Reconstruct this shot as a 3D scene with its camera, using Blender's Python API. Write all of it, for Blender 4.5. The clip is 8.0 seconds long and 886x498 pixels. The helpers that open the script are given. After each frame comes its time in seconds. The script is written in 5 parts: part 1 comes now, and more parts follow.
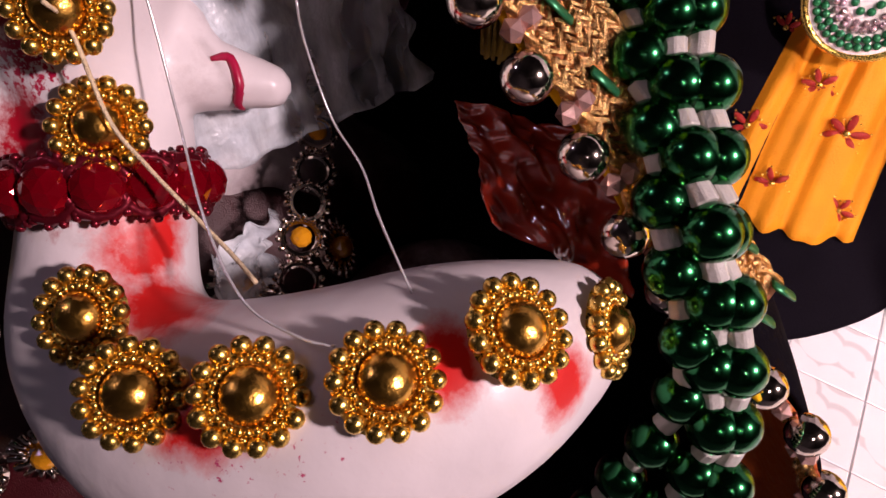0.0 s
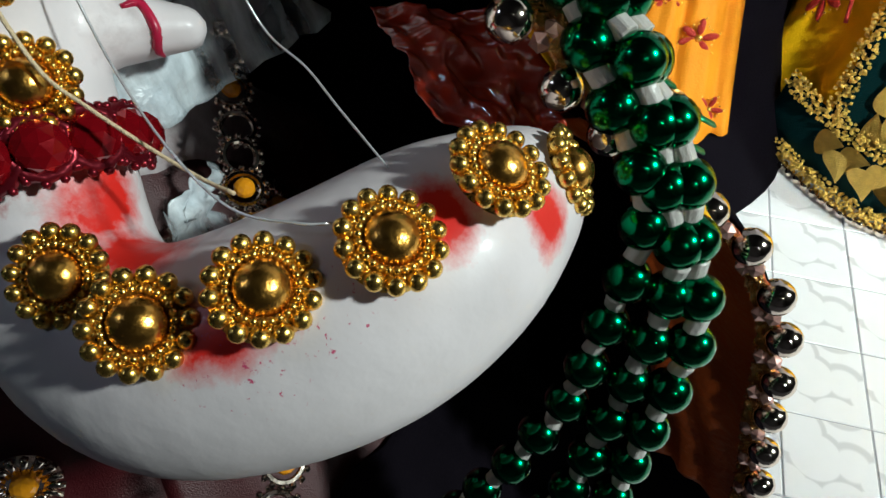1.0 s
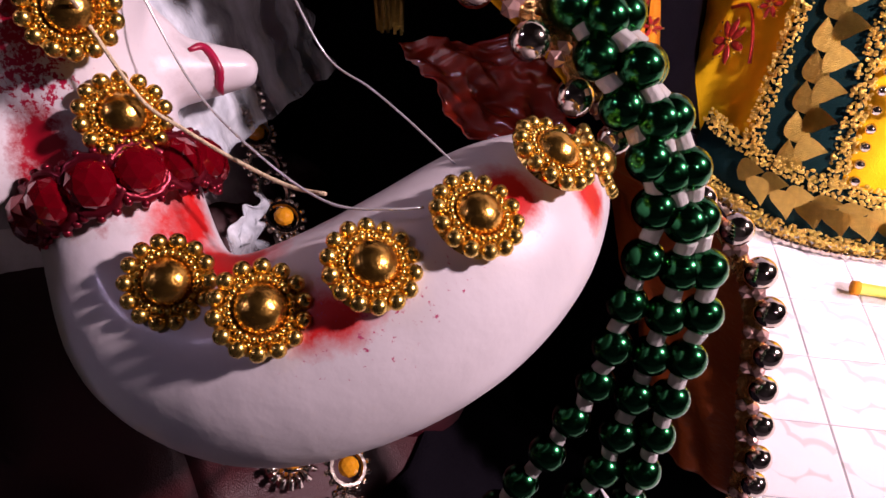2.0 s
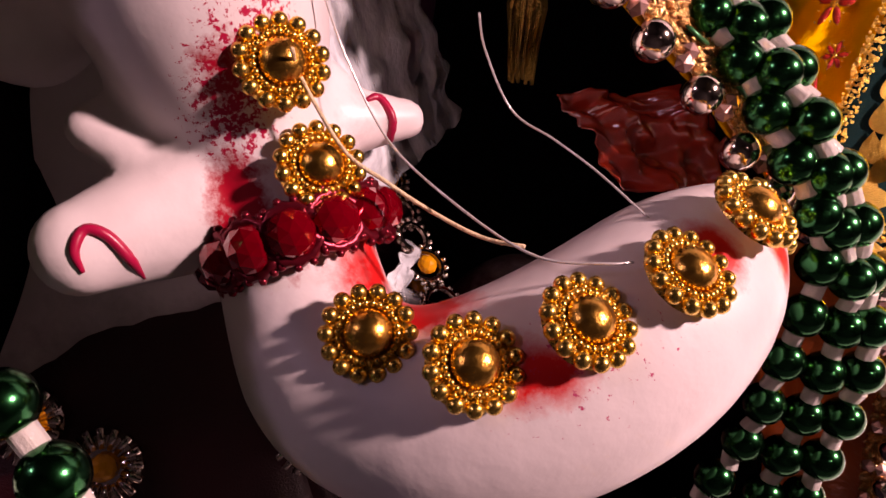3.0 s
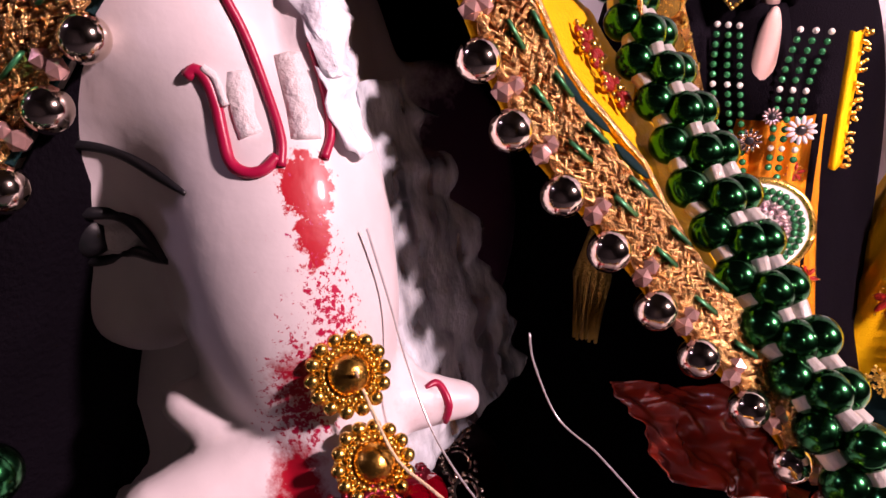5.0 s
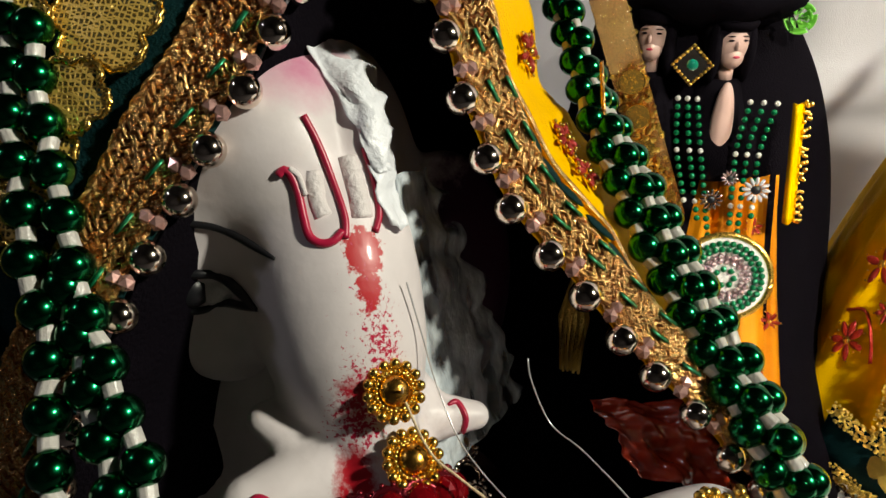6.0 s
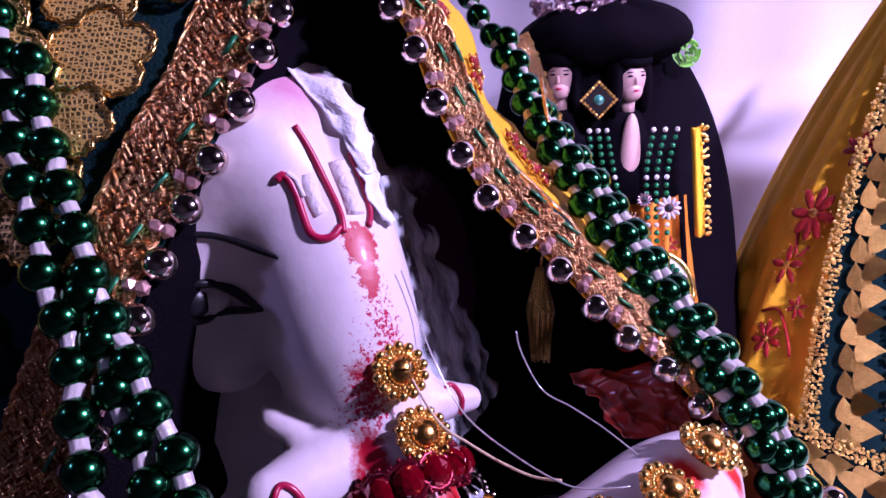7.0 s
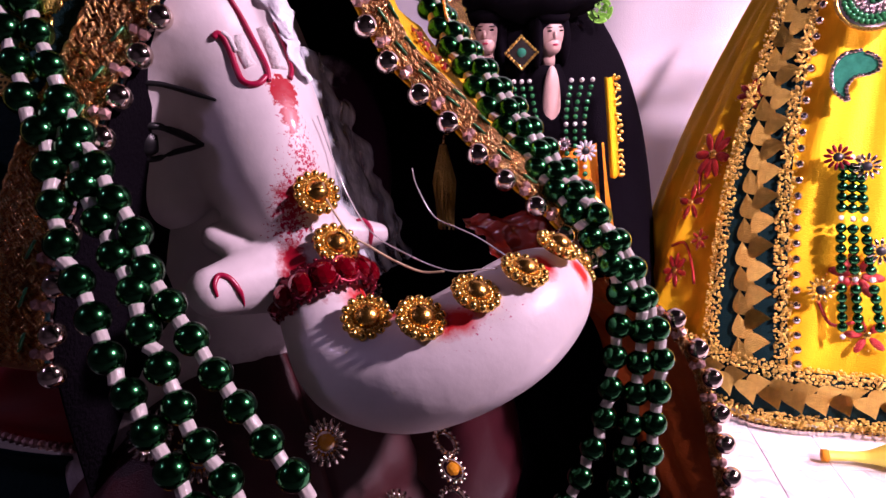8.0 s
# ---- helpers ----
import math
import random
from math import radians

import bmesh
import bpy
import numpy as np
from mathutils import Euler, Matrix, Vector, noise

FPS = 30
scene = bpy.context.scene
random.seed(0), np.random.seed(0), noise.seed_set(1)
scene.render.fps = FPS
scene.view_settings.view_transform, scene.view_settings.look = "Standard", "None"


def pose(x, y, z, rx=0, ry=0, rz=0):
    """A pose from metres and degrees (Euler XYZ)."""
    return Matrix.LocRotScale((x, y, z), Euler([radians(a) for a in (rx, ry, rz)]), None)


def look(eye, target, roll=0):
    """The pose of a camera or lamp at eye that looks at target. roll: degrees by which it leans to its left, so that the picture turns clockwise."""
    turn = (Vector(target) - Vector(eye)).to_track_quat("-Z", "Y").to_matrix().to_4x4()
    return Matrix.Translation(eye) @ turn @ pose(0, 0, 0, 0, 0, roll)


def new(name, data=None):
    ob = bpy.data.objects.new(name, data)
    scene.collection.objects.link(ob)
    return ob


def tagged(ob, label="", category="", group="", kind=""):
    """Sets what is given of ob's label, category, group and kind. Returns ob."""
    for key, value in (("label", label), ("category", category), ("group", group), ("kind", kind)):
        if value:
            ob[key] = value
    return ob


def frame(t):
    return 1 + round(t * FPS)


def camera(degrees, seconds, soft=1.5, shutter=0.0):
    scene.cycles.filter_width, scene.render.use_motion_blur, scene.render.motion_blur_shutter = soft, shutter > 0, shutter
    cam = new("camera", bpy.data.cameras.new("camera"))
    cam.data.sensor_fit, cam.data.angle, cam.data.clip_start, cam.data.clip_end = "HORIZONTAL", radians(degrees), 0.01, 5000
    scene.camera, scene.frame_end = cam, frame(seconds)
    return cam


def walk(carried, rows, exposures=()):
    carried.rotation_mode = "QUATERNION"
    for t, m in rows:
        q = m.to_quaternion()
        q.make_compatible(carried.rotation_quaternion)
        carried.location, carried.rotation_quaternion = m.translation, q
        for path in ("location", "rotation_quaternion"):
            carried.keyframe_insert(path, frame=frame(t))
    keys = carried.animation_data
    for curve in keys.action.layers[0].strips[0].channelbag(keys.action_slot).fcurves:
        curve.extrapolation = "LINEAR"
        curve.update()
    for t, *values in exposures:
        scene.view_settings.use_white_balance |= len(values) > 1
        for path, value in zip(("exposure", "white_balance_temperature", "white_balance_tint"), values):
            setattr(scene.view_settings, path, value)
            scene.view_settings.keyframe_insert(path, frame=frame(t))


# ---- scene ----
cam = camera(64.5, 8.0)
PATH = [
    (0, (0.0310, 0.0300, 0.3065), (-0.0551, 0.1986, 0.0738), 4.48),
    (0.5, (0.0310, 0.0216, 0.3046), (-0.0357, 0.1965, 0.0702), 1.45),
    (1, (0.0280, 0.0116, 0.2980), (-0.0192, 0.1974, 0.0672), 0.53),
    (2.5, (0.0000, -0.0144, 0.2996), (-0.0189, 0.2083, 0.0995), 1.59),
    (3, (-0.0140, -0.0115, 0.2992), (-0.0447, 0.2129, 0.1024), 1.01),
    (3.5, (-0.0230, -0.0014, 0.3059), (-0.0663, 0.2197, 0.1079), 1.96),
    (4, (-0.0220, 0.0018, 0.3145), (-0.0808, 0.2345, 0.1345), 1.66),
    (4.5, (-0.0170, 0.0007, 0.3207), (-0.0893, 0.2377, 0.1516), 1.10),
    (5, (-0.0090, -0.0025, 0.3272), (-0.0864, 0.2450, 0.1764), 0.02),
    (6.3, (-0.0060, -0.0471, 0.3476), (-0.0740, 0.2196, 0.2282), -0.95),
    (6.5, (-0.0100, -0.0503, 0.3460), (-0.0706, 0.2219, 0.2355), -1.58),
    (7, (-0.0180, -0.0619, 0.3356), (-0.0581, 0.2164, 0.2309), -2.76),
    (7.5, (-0.0040, -0.0931, 0.3218), (-0.0256, 0.1871, 0.2169), -3.13),
    (8, (0.0010, -0.1141, 0.3086), (-0.0206, 0.1657, 0.2027), -2.23),
]
LIGHTING = [
    (0.0, -0.35, 7100, 42),
    (0.5, -0.3, 6500, 38),
    (0.7, -0.4, 5900, -8),
    (1.2, -0.4, 5800, -12),
    (2.3, 0.0, 7400, 60),
    (3.0, 0.15, 8500, 62),
    (3.2, -0.1, 6300, -42),
    (3.7, -0.1, 6200, -42),
    (4.0, 0.2, 4600, 67),
    (4.5, 0.4, 4600, 67),
    (4.7, 0.15, 7000, 56),
    (5.2, 0.15, 7500, 56),
    (6.3, -0.4, 6800, -18),
    (6.5, -0.05, 5750, 78),
    (7.2, 0.05, 5250, 79),
    (7.5, 0.0, 6950, 68),
    (8.0, 0.0, 6600, 69),
]
walk(cam, [(t, look(eye, target, roll)) for t, eye, target, roll in PATH], LIGHTING)

# ---- world and lamps ----
world = bpy.data.worlds.new("room_air")
scene.world = world
world.use_nodes = True
world.node_tree.nodes["Background"].inputs[0].default_value = (0.5, 0.55, 0.7, 1)
world.node_tree.nodes["Background"].inputs[1].default_value = 0.004


def lamp(name, place, target, size, watts, colour):
    data = bpy.data.lights.new(name, "AREA")
    data.shape, data.size, data.energy, data.color = "DISK", size, watts, colour
    ob = new(name, data)
    ob.matrix_world = look(place, target)
    return tagged(ob, "unseen light source shining on the altar", "lamp")


lamp("key_lamp", (1.00, 0.04, 0.95), (0.05, 0.12, 0.22), 0.10, 21.5, (1.0, 0.94, 0.92))
lamp("side_lamp", (-0.75, -0.25, 0.95), (0.0, 0.12, 0.22), 0.09, 0.85, (0.75, 0.72, 1.0))
# added fill without a known source; narrow cone brightens the gown, not the statue
spot = lamp("gown_fill", (0.62, -0.70, 1.10), (0.29, 0.43, 0.15), 0.10, 1.8, (1.0, 0.95, 0.9))
spot.data.spread = radians(30)


# ---- materials ----
def shader(name, base, rough=0.5, metal=0.0, vary=0.15, scale=60.0, bump=0.1, bump_scale=400.0, **extra):
    m = bpy.data.materials.new(name)
    m.use_nodes = True
    n, l = m.node_tree.nodes, m.node_tree.links
    b = n["Principled BSDF"]
    b.inputs["Roughness"].default_value = rough
    b.inputs["Metallic"].default_value = metal
    for key, value in extra.items():
        b.inputs[key.replace("_", " ")].default_value = value
    co = n.new("ShaderNodeTexCoord")
    big = n.new("ShaderNodeTexNoise")
    big.inputs["Scale"].default_value = scale
    big.inputs["Detail"].default_value = 6
    l.new(co.outputs["Object"], big.inputs["Vector"])
    mix = n.new("ShaderNodeMix")
    mix.data_type = "RGBA"
    mix.inputs[6].default_value = (*[c * (1 - vary) for c in base], 1)
    mix.inputs[7].default_value = (*[min(1, c * (1 + vary)) for c in base], 1)
    l.new(big.outputs["Fac"], mix.inputs[0])
    l.new(mix.outputs[2], b.inputs["Base Color"])
    fine = n.new("ShaderNodeTexNoise")
    fine.inputs["Scale"].default_value = bump_scale
    fine.inputs["Detail"].default_value = 4
    l.new(co.outputs["Object"], fine.inputs["Vector"])
    bm = n.new("ShaderNodeBump")
    bm.inputs["Strength"].default_value = bump
    bm.inputs["Distance"].default_value = 0.001
    l.new(fine.outputs["Fac"], bm.inputs["Height"])
    l.new(bm.outputs["Normal"], b.inputs["Normal"])
    wear = n.new("ShaderNodeMapRange")
    wear.inputs[3].default_value, wear.inputs[4].default_value = rough * 0.8, min(1, rough * 1.25)
    l.new(fine.outputs["Fac"], wear.inputs[0])
    l.new(wear.outputs[0], b.inputs["Roughness"])
    return m


def blots(m, places, colour, edge=0.5, grain=500.0, break_up=0.5, bias=0.0):
    """Powder smears and other colour patches: ellipsoids (centre, radii) with a ragged edge."""
    n, l = m.node_tree.nodes, m.node_tree.links
    b = n["Principled BSDF"]
    co = n.new("ShaderNodeTexCoord")
    total = None
    for centre, radii in places:
        sub = n.new("ShaderNodeVectorMath")
        sub.operation = "SUBTRACT"
        l.new(co.outputs["Object"], sub.inputs[0])
        sub.inputs[1].default_value = centre
        div = n.new("ShaderNodeVectorMath")
        div.operation = "DIVIDE"
        l.new(sub.outputs[0], div.inputs[0])
        div.inputs[1].default_value = radii
        ln = n.new("ShaderNodeVectorMath")
        ln.operation = "LENGTH"
        l.new(div.outputs[0], ln.inputs[0])
        inv = n.new("ShaderNodeMath")
        inv.operation, inv.use_clamp = "SUBTRACT", True
        inv.inputs[0].default_value = 1.0
        l.new(ln.outputs["Value"], inv.inputs[1])
        if total is None:
            total = inv.outputs[0]
        else:
            mx = n.new("ShaderNodeMath")
            mx.operation = "MAXIMUM"
            l.new(total, mx.inputs[0])
            l.new(inv.outputs[0], mx.inputs[1])
            total = mx.outputs[0]
    noise_node = n.new("ShaderNodeTexNoise")
    noise_node.inputs["Scale"].default_value = grain
    noise_node.inputs["Detail"].default_value = 8
    noise_node.inputs["Roughness"].default_value = 0.7
    l.new(co.outputs["Object"], noise_node.inputs["Vector"])
    shift = n.new("ShaderNodeMath")
    shift.operation = "MULTIPLY_ADD"
    l.new(noise_node.outputs["Fac"], shift.inputs[0])
    shift.inputs[1].default_value = break_up * 2
    shift.inputs[2].default_value = -break_up - bias
    add = n.new("ShaderNodeMath")
    add.operation = "ADD"
    l.new(total, add.inputs[0])
    l.new(shift.outputs[0], add.inputs[1])
    gate = n.new("ShaderNodeMapRange")
    gate.inputs[1].default_value, gate.inputs[2].default_value = 0.25, 0.25 + edge
    l.new(add.outputs[0], gate.inputs[0])
    on = n.new("ShaderNodeMath")
    on.operation = "MULTIPLY"
    cut = n.new("ShaderNodeMath")
    cut.operation = "GREATER_THAN"
    cut.inputs[1].default_value = 0.001
    l.new(total, cut.inputs[0])
    l.new(gate.outputs[0], on.inputs[0])
    l.new(cut.outputs[0], on.inputs[1])
    old = b.inputs["Base Color"].links[0].from_socket
    mix = n.new("ShaderNodeMix")
    mix.data_type = "RGBA"
    l.new(on.outputs[0], mix.inputs[0])
    l.new(old, mix.inputs[6])
    mix.inputs[7].default_value = (*colour, 1)
    l.new(mix.outputs[2], b.inputs["Base Color"])


ENAMEL = shader("white_enamel_paint", (0.70, 0.64, 0.65), 0.38, 0, 0.22, 70, 0.25, 130, Coat_Weight=0.10, Coat_Roughness=0.1, Specular_IOR_Level=0.32)
# local axes of the statue: forward, to its left, up
blots(ENAMEL, [((-0.004, -0.0005, 0.0480), (0.014, 0.0068, 0.0085)), ((-0.002, -0.0005, 0.0410), (0.014, 0.0046, 0.0090))], (0.46, 0.004, 0.012), 0.08, 500, 0.55)
blots(ENAMEL, [((0.002, 0.001, 0.028), (0.016, 0.0070, 0.018)), ((0.004, -0.004, 0.016), (0.016, 0.009, 0.020))], (0.46, 0.01, 0.05), 0.05, 1000, 1.6, 0.30)
blots(ENAMEL, [((0.010, -0.0060, 0.002), (0.016, 0.0075, 0.012)), ((0.012, -0.002, -0.006), (0.014, 0.013, 0.011)), ((0.004, -0.004, 0.020), (0.014, 0.008, 0.010)), ((0.006, -0.0085, -0.003), (0.018, 0.0060, 0.012))], (0.40, 0.008, 0.02), 0.35, 300, 0.6, 0.08)
blots(ENAMEL, [((0.033, 0.011, -0.012), (0.016, 0.013, 0.014)), ((0.022, 0.008, -0.010), (0.012, 0.012, 0.010)), ((0.056, 0.028, -0.010), (0.007, 0.04, 0.007)), ((0.058, 0.044, 0.0), (0.010, 0.007, 0.008)), ((0.056, 0.0145, -0.008), (0.010, 0.006, 0.008)), ((0.060, 0.0590, -0.004), (0.010, 0.007, 0.008))], (0.62, 0.02, 0.015), 0.4, 240, 0.35)
blots(ENAMEL, [((-0.024, -0.006, 0.085), (0.03, 0.022, 0.015))], (0.6, 0.14, 0.3), 0.9, 150, 0.3)
# dark maroon over the lower body
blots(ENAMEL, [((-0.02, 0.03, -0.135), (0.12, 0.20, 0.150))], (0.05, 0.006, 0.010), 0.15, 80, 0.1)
# darker plum over the ear and that side of the head
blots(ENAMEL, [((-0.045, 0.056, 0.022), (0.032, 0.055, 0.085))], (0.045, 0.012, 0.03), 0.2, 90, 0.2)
blots(ENAMEL, [((0.02, 0.01, 0.0), (0.10, 0.10, 0.14))], (0.40, 0.31, 0.31), 0.5, 45, 0.9, 0.72)
blots(ENAMEL, [((0.056, 0.030, -0.012), (0.020, 0.050, 0.020)), ((0.0, -0.002, 0.030), (0.020, 0.016, 0.045))], (0.50, 0.05, 0.14), 0.08, 900, 1.5, 0.72)
WHITE_PASTE = shader("white_sandal_paste", (0.72, 0.66, 0.66), 0.5, 0, 0.1, 300, 0.6, 700)
BLACK_PAINT = shader("black_paint", (0.008, 0.008, 0.010), 0.35)
PINK_PAINT = shader("crimson_paint", (0.42, 0.01, 0.05), 0.35)
GREEN_PEARL = shader("green_pearl_lacquer", (0.002, 0.13, 0.042), 0.17, 1.0, 0.2, 200, 0.02, 900, Coat_Weight=0.25, Coat_Roughness=0.12)
CRYSTAL = shader("frosted_glass", (0.78, 0.74, 0.70), 0.22, 0, 0.1, 500, 0.2, 1500, Transmission_Weight=0.35)
GOLD = shader("gilt_plastic", (0.92, 0.56, 0.13), 0.27, 1.0, 0.2, 300, 0.12, 1200)
GOLD_RED = shader("gilt_dome", (0.88, 0.42, 0.08), 0.25, 1.0, 0.3, 200, 0.15, 900)
BRAID_GOLD = shader("gold_braid_thread", (0.80, 0.43, 0.16), 0.20, 1.0, 0.35, 500, 0.5, 2500)
BRAID_RED = shader("copper_woven_backing", (0.42, 0.16, 0.06), 0.4, 0.7, 0.4, 500, 0.6, 2500)
SILVER = shader("silvered_bead", (0.80, 0.68, 0.58), 0.1, 1.0, 0.1, 300, 0.05, 800)
ROSE_GLASS = shader("pink_glass_seed", (0.62, 0.36, 0.32), 0.2, 0.6, 0.3, 600)
RED_GEM = shader("red_glass_stone", (0.30, 0.003, 0.010), 0.06, 0.55, 0.3, 300, 0.05, 500, Coat_Weight=1.0)
RED_SETTING = shader("dark_red_setting", (0.18, 0.01, 0.02), 0.3, 0.7)
AMBER = shader("amber_stone", (0.70, 0.28, 0.01), 0.12, 0, 0.3, 300, Coat_Weight=1.0)
YELLOW = shader("yellow_satin", (0.86, 0.46, 0.003), 0.6, 0, 0.2, 40, 0.5, 900, Specular_IOR_Level=0.12)
ORANGE = shader("orange_satin", (0.64, 0.22, 0.008), 0.6, 0, 0.25, 40, 0.5, 900, Specular_IOR_Level=0.15)
MOTIF_RED = shader("red_sequin_embroidery", (0.36, 0.02, 0.015), 0.35, 0.3, 0.4, 400, 0.9, 1400)
TEAL = shader("dark_green_velvet", (0.003, 0.022, 0.024), 0.7, 0, 0.3, 80, 0.5, 1200, Specular_IOR_Level=0.08)
GREEN_THREAD = shader("green_metal_thread", (0.01, 0.20, 0.08), 0.3, 0.5)
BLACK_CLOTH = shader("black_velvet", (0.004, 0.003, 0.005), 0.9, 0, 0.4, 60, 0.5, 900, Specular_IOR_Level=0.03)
RED_CLOTH = shader("crimson_satin", (0.040, 0.002, 0.004), 0.45, 0, 0.5, 40, 0.3, 2600)
SASH_RED = shader("scarlet_satin", (0.42, 0.012, 0.016), 0.35, 0, 0.4, 40, 0.3, 2600)
LINING = shader("rust_red_lining", (0.46, 0.085, 0.012), 0.32, 0, 0.4, 60, 0.5, 500)
FOIL = shader("crumpled_silver_foil", (0.84, 0.86, 0.92), 0.35, 0.0, 0.1, 200, 0.6, 500)
FILM = shader("milky_plastic_film", (0.72, 0.85, 0.98), 0.22, 0, 0.35, 120, 0.8, 420)
streak = FILM.node_tree.nodes.new("ShaderNodeTexNoise")
streak.inputs["Scale"].default_value = 150
streak.inputs["Detail"].default_value = 6
clear = FILM.node_tree.nodes.new("ShaderNodeMapRange")
clear.inputs["From Min"].default_value, clear.inputs["From Max"].default_value = 0.35, 0.65
clear.inputs["To Min"].default_value, clear.inputs["To Max"].default_value = 0.06, 0.85
grain_at = FILM.node_tree.nodes.new("ShaderNodeTexCoord")
longer = FILM.node_tree.nodes.new("ShaderNodeMapping")
longer.inputs["Scale"].default_value = (1.0, 1.0, 0.22)
FILM.node_tree.links.new(grain_at.outputs["Object"], longer.inputs["Vector"])
FILM.node_tree.links.new(longer.outputs["Vector"], streak.inputs["Vector"])
FILM.node_tree.links.new(streak.outputs["Fac"], clear.inputs["Value"])
FILM.node_tree.links.new(clear.outputs["Result"], FILM.node_tree.nodes["Principled BSDF"].inputs["Alpha"])
CELLOPHANE = shader("red_cellophane", (0.36, 0.028, 0.010), 0.13, 0, 0.6, 60, 0.5, 160, Coat_Weight=1.0)
CREAM_THREAD = shader("cream_cotton_thread", (0.75, 0.58, 0.36), 0.6, 0, 0.2, 900, 0.6, 3000)
TINSEL = shader("silver_tinsel_thread", (0.80, 0.76, 0.80), 0.25, 0.5, 0.3, 900)
WHITE_CLOTH = shader("white_cotton_sheet", (0.46, 0.435, 0.47), 0.8, 0, 0.06, 12, 0.3, 900)
TILE = shader("printed_white_tile", (0.74, 0.72, 0.74), 0.35, 0, 0.05, 60, 0.1, 300)
GROUT = shader("grey_joint", (0.38, 0.37, 0.40), 0.8)
# faint grey print on the tiles: rounded blotches and scrolls
tn = TILE.node_tree
tile_at = tn.nodes.new("ShaderNodeTexCoord")
print_cells = tn.nodes.new("ShaderNodeTexVoronoi")
print_cells.inputs["Scale"].default_value = 48
tn.links.new(tile_at.outputs["Object"], print_cells.inputs["Vector"])
print_ring = tn.nodes.new("ShaderNodeMath")
print_ring.operation = "SINE"
print_wave = tn.nodes.new("ShaderNodeMath")
print_wave.operation = "MULTIPLY"
print_wave.inputs[1].default_value = 11.0
tn.links.new(print_cells.outputs["Distance"], print_wave.inputs[0])
tn.links.new(print_wave.outputs[0], print_ring.inputs[0])
print_gate = tn.nodes.new("ShaderNodeMapRange")
print_gate.inputs[1].default_value, print_gate.inputs[2].default_value = 0.70, 0.95
print_gate.inputs[4].default_value = 0.75
tn.links.new(print_ring.outputs[0], print_gate.inputs[0])
print_mix = tn.nodes.new("ShaderNodeMix")
print_mix.data_type = "RGBA"
tn.links.new(print_gate.outputs[0], print_mix.inputs[0])
tn.links.new(tn.nodes["Principled BSDF"].inputs["Base Color"].links[0].from_socket, print_mix.inputs[6])
print_mix.inputs[7].default_value = (0.50, 0.48, 0.50, 1)
tn.links.new(print_mix.outputs[2], tn.nodes["Principled BSDF"].inputs["Base Color"])
PLASTER = shader("dark_painted_wall", (0.03, 0.027, 0.033), 0.8, 0, 0.1, 4, 0.3, 60)
BANANA = shader("banana_peel", (0.68, 0.56, 0.07), 0.45, 0, 0.2, 60, 0.2, 300)
ROSE_GREEN = shader("lime_satin_ribbon", (0.16, 0.50, 0.06), 0.4, 0, 0.2, 200)
SKIN_WHITE = shader("painted_porcelain", (0.56, 0.36, 0.32), 0.3, 0, 0.1, 100)
EMERALD = shader("emerald_glass", (0.005, 0.16, 0.10), 0.08, 0, 0.5, 250, 0.2, 300, Coat_Weight=1.0)
GREEN_GLASS = shader("small_green_glass", (0.004, 0.15, 0.055), 0.2, 0.4, 0.2, 200, 0.05, 900)
GLITTER = shader("pink_silver_tinsel", (0.70, 0.50, 0.52), 0.2, 0.9, 0.4, 700, 1.0, 1200)


# ---- mesh tools ----
def mesh_of(name, bm, material, smooth=True):
    me = bpy.data.meshes.new(name)
    bm.to_mesh(me)
    bm.free()
    for m in material if isinstance(material, (list, tuple)) else [material]:
        me.materials.append(m)
    if smooth:
        me.polygons.foreach_set("use_smooth", [True] * len(me.polygons))
    return me


def part(name, data, parent, m=None, label=""):
    ob = new(name, data)
    ob.parent = parent
    if m is not None:
        ob.matrix_basis = m
    return tagged(ob, label)


def thing(name, place, label, category, group="", kind=""):
    ob = new(name)
    ob.empty_display_size = 0.005
    ob.matrix_world = place if isinstance(place, Matrix) else Matrix.Translation(place)
    return tagged(ob, label, category, group, kind)


def ball(bm, r, m=Matrix(), u=16, v=10):
    return bmesh.ops.create_uvsphere(bm, u_segments=u, v_segments=v, radius=r, matrix=m)["verts"]


def rod(bm, r0, r1, depth, m=Matrix(), n=12):
    return bmesh.ops.create_cone(bm, cap_ends=True, segments=n, radius1=r0, radius2=r1, depth=depth, matrix=m)["verts"]


def move(x, y, z):
    return Matrix.Translation((x, y, z))


def stretch(x, y, z):
    return Matrix.Diagonal((x, y, z, 1))


def facing(place, normal, spin=0.0):
    """A pose whose z axis points along normal."""
    return Matrix.Translation(place) @ Vector(normal).to_track_quat("Z", "Y").to_matrix().to_4x4() @ Matrix.Rotation(spin, 4, "Z")


def smooth_line(points, step):
    """Points at equal steps along a smooth curve through the given ones."""
    p = np.array(points, float)
    p = np.vstack([2 * p[0] - p[1], p, 2 * p[-1] - p[-2]])
    out = []
    for i in range(1, len(p) - 2):
        for t in np.linspace(0, 1, 24, endpoint=False):
            a, b, c, d = p[i - 1:i + 3]
            out.append(0.5 * (2 * b + (c - a) * t + (2 * a - 5 * b + 4 * c - d) * t ** 2 + (3 * b - a - 3 * c + d) * t ** 3))
    out.append(p[-2])
    out = np.array(out)
    run = np.concatenate([[0], np.cumsum(np.linalg.norm(np.diff(out, axis=0), axis=1))])
    s = np.arange(0, run[-1], step)
    return np.stack([np.interp(s, run, out[:, k]) for k in range(3)], 1)


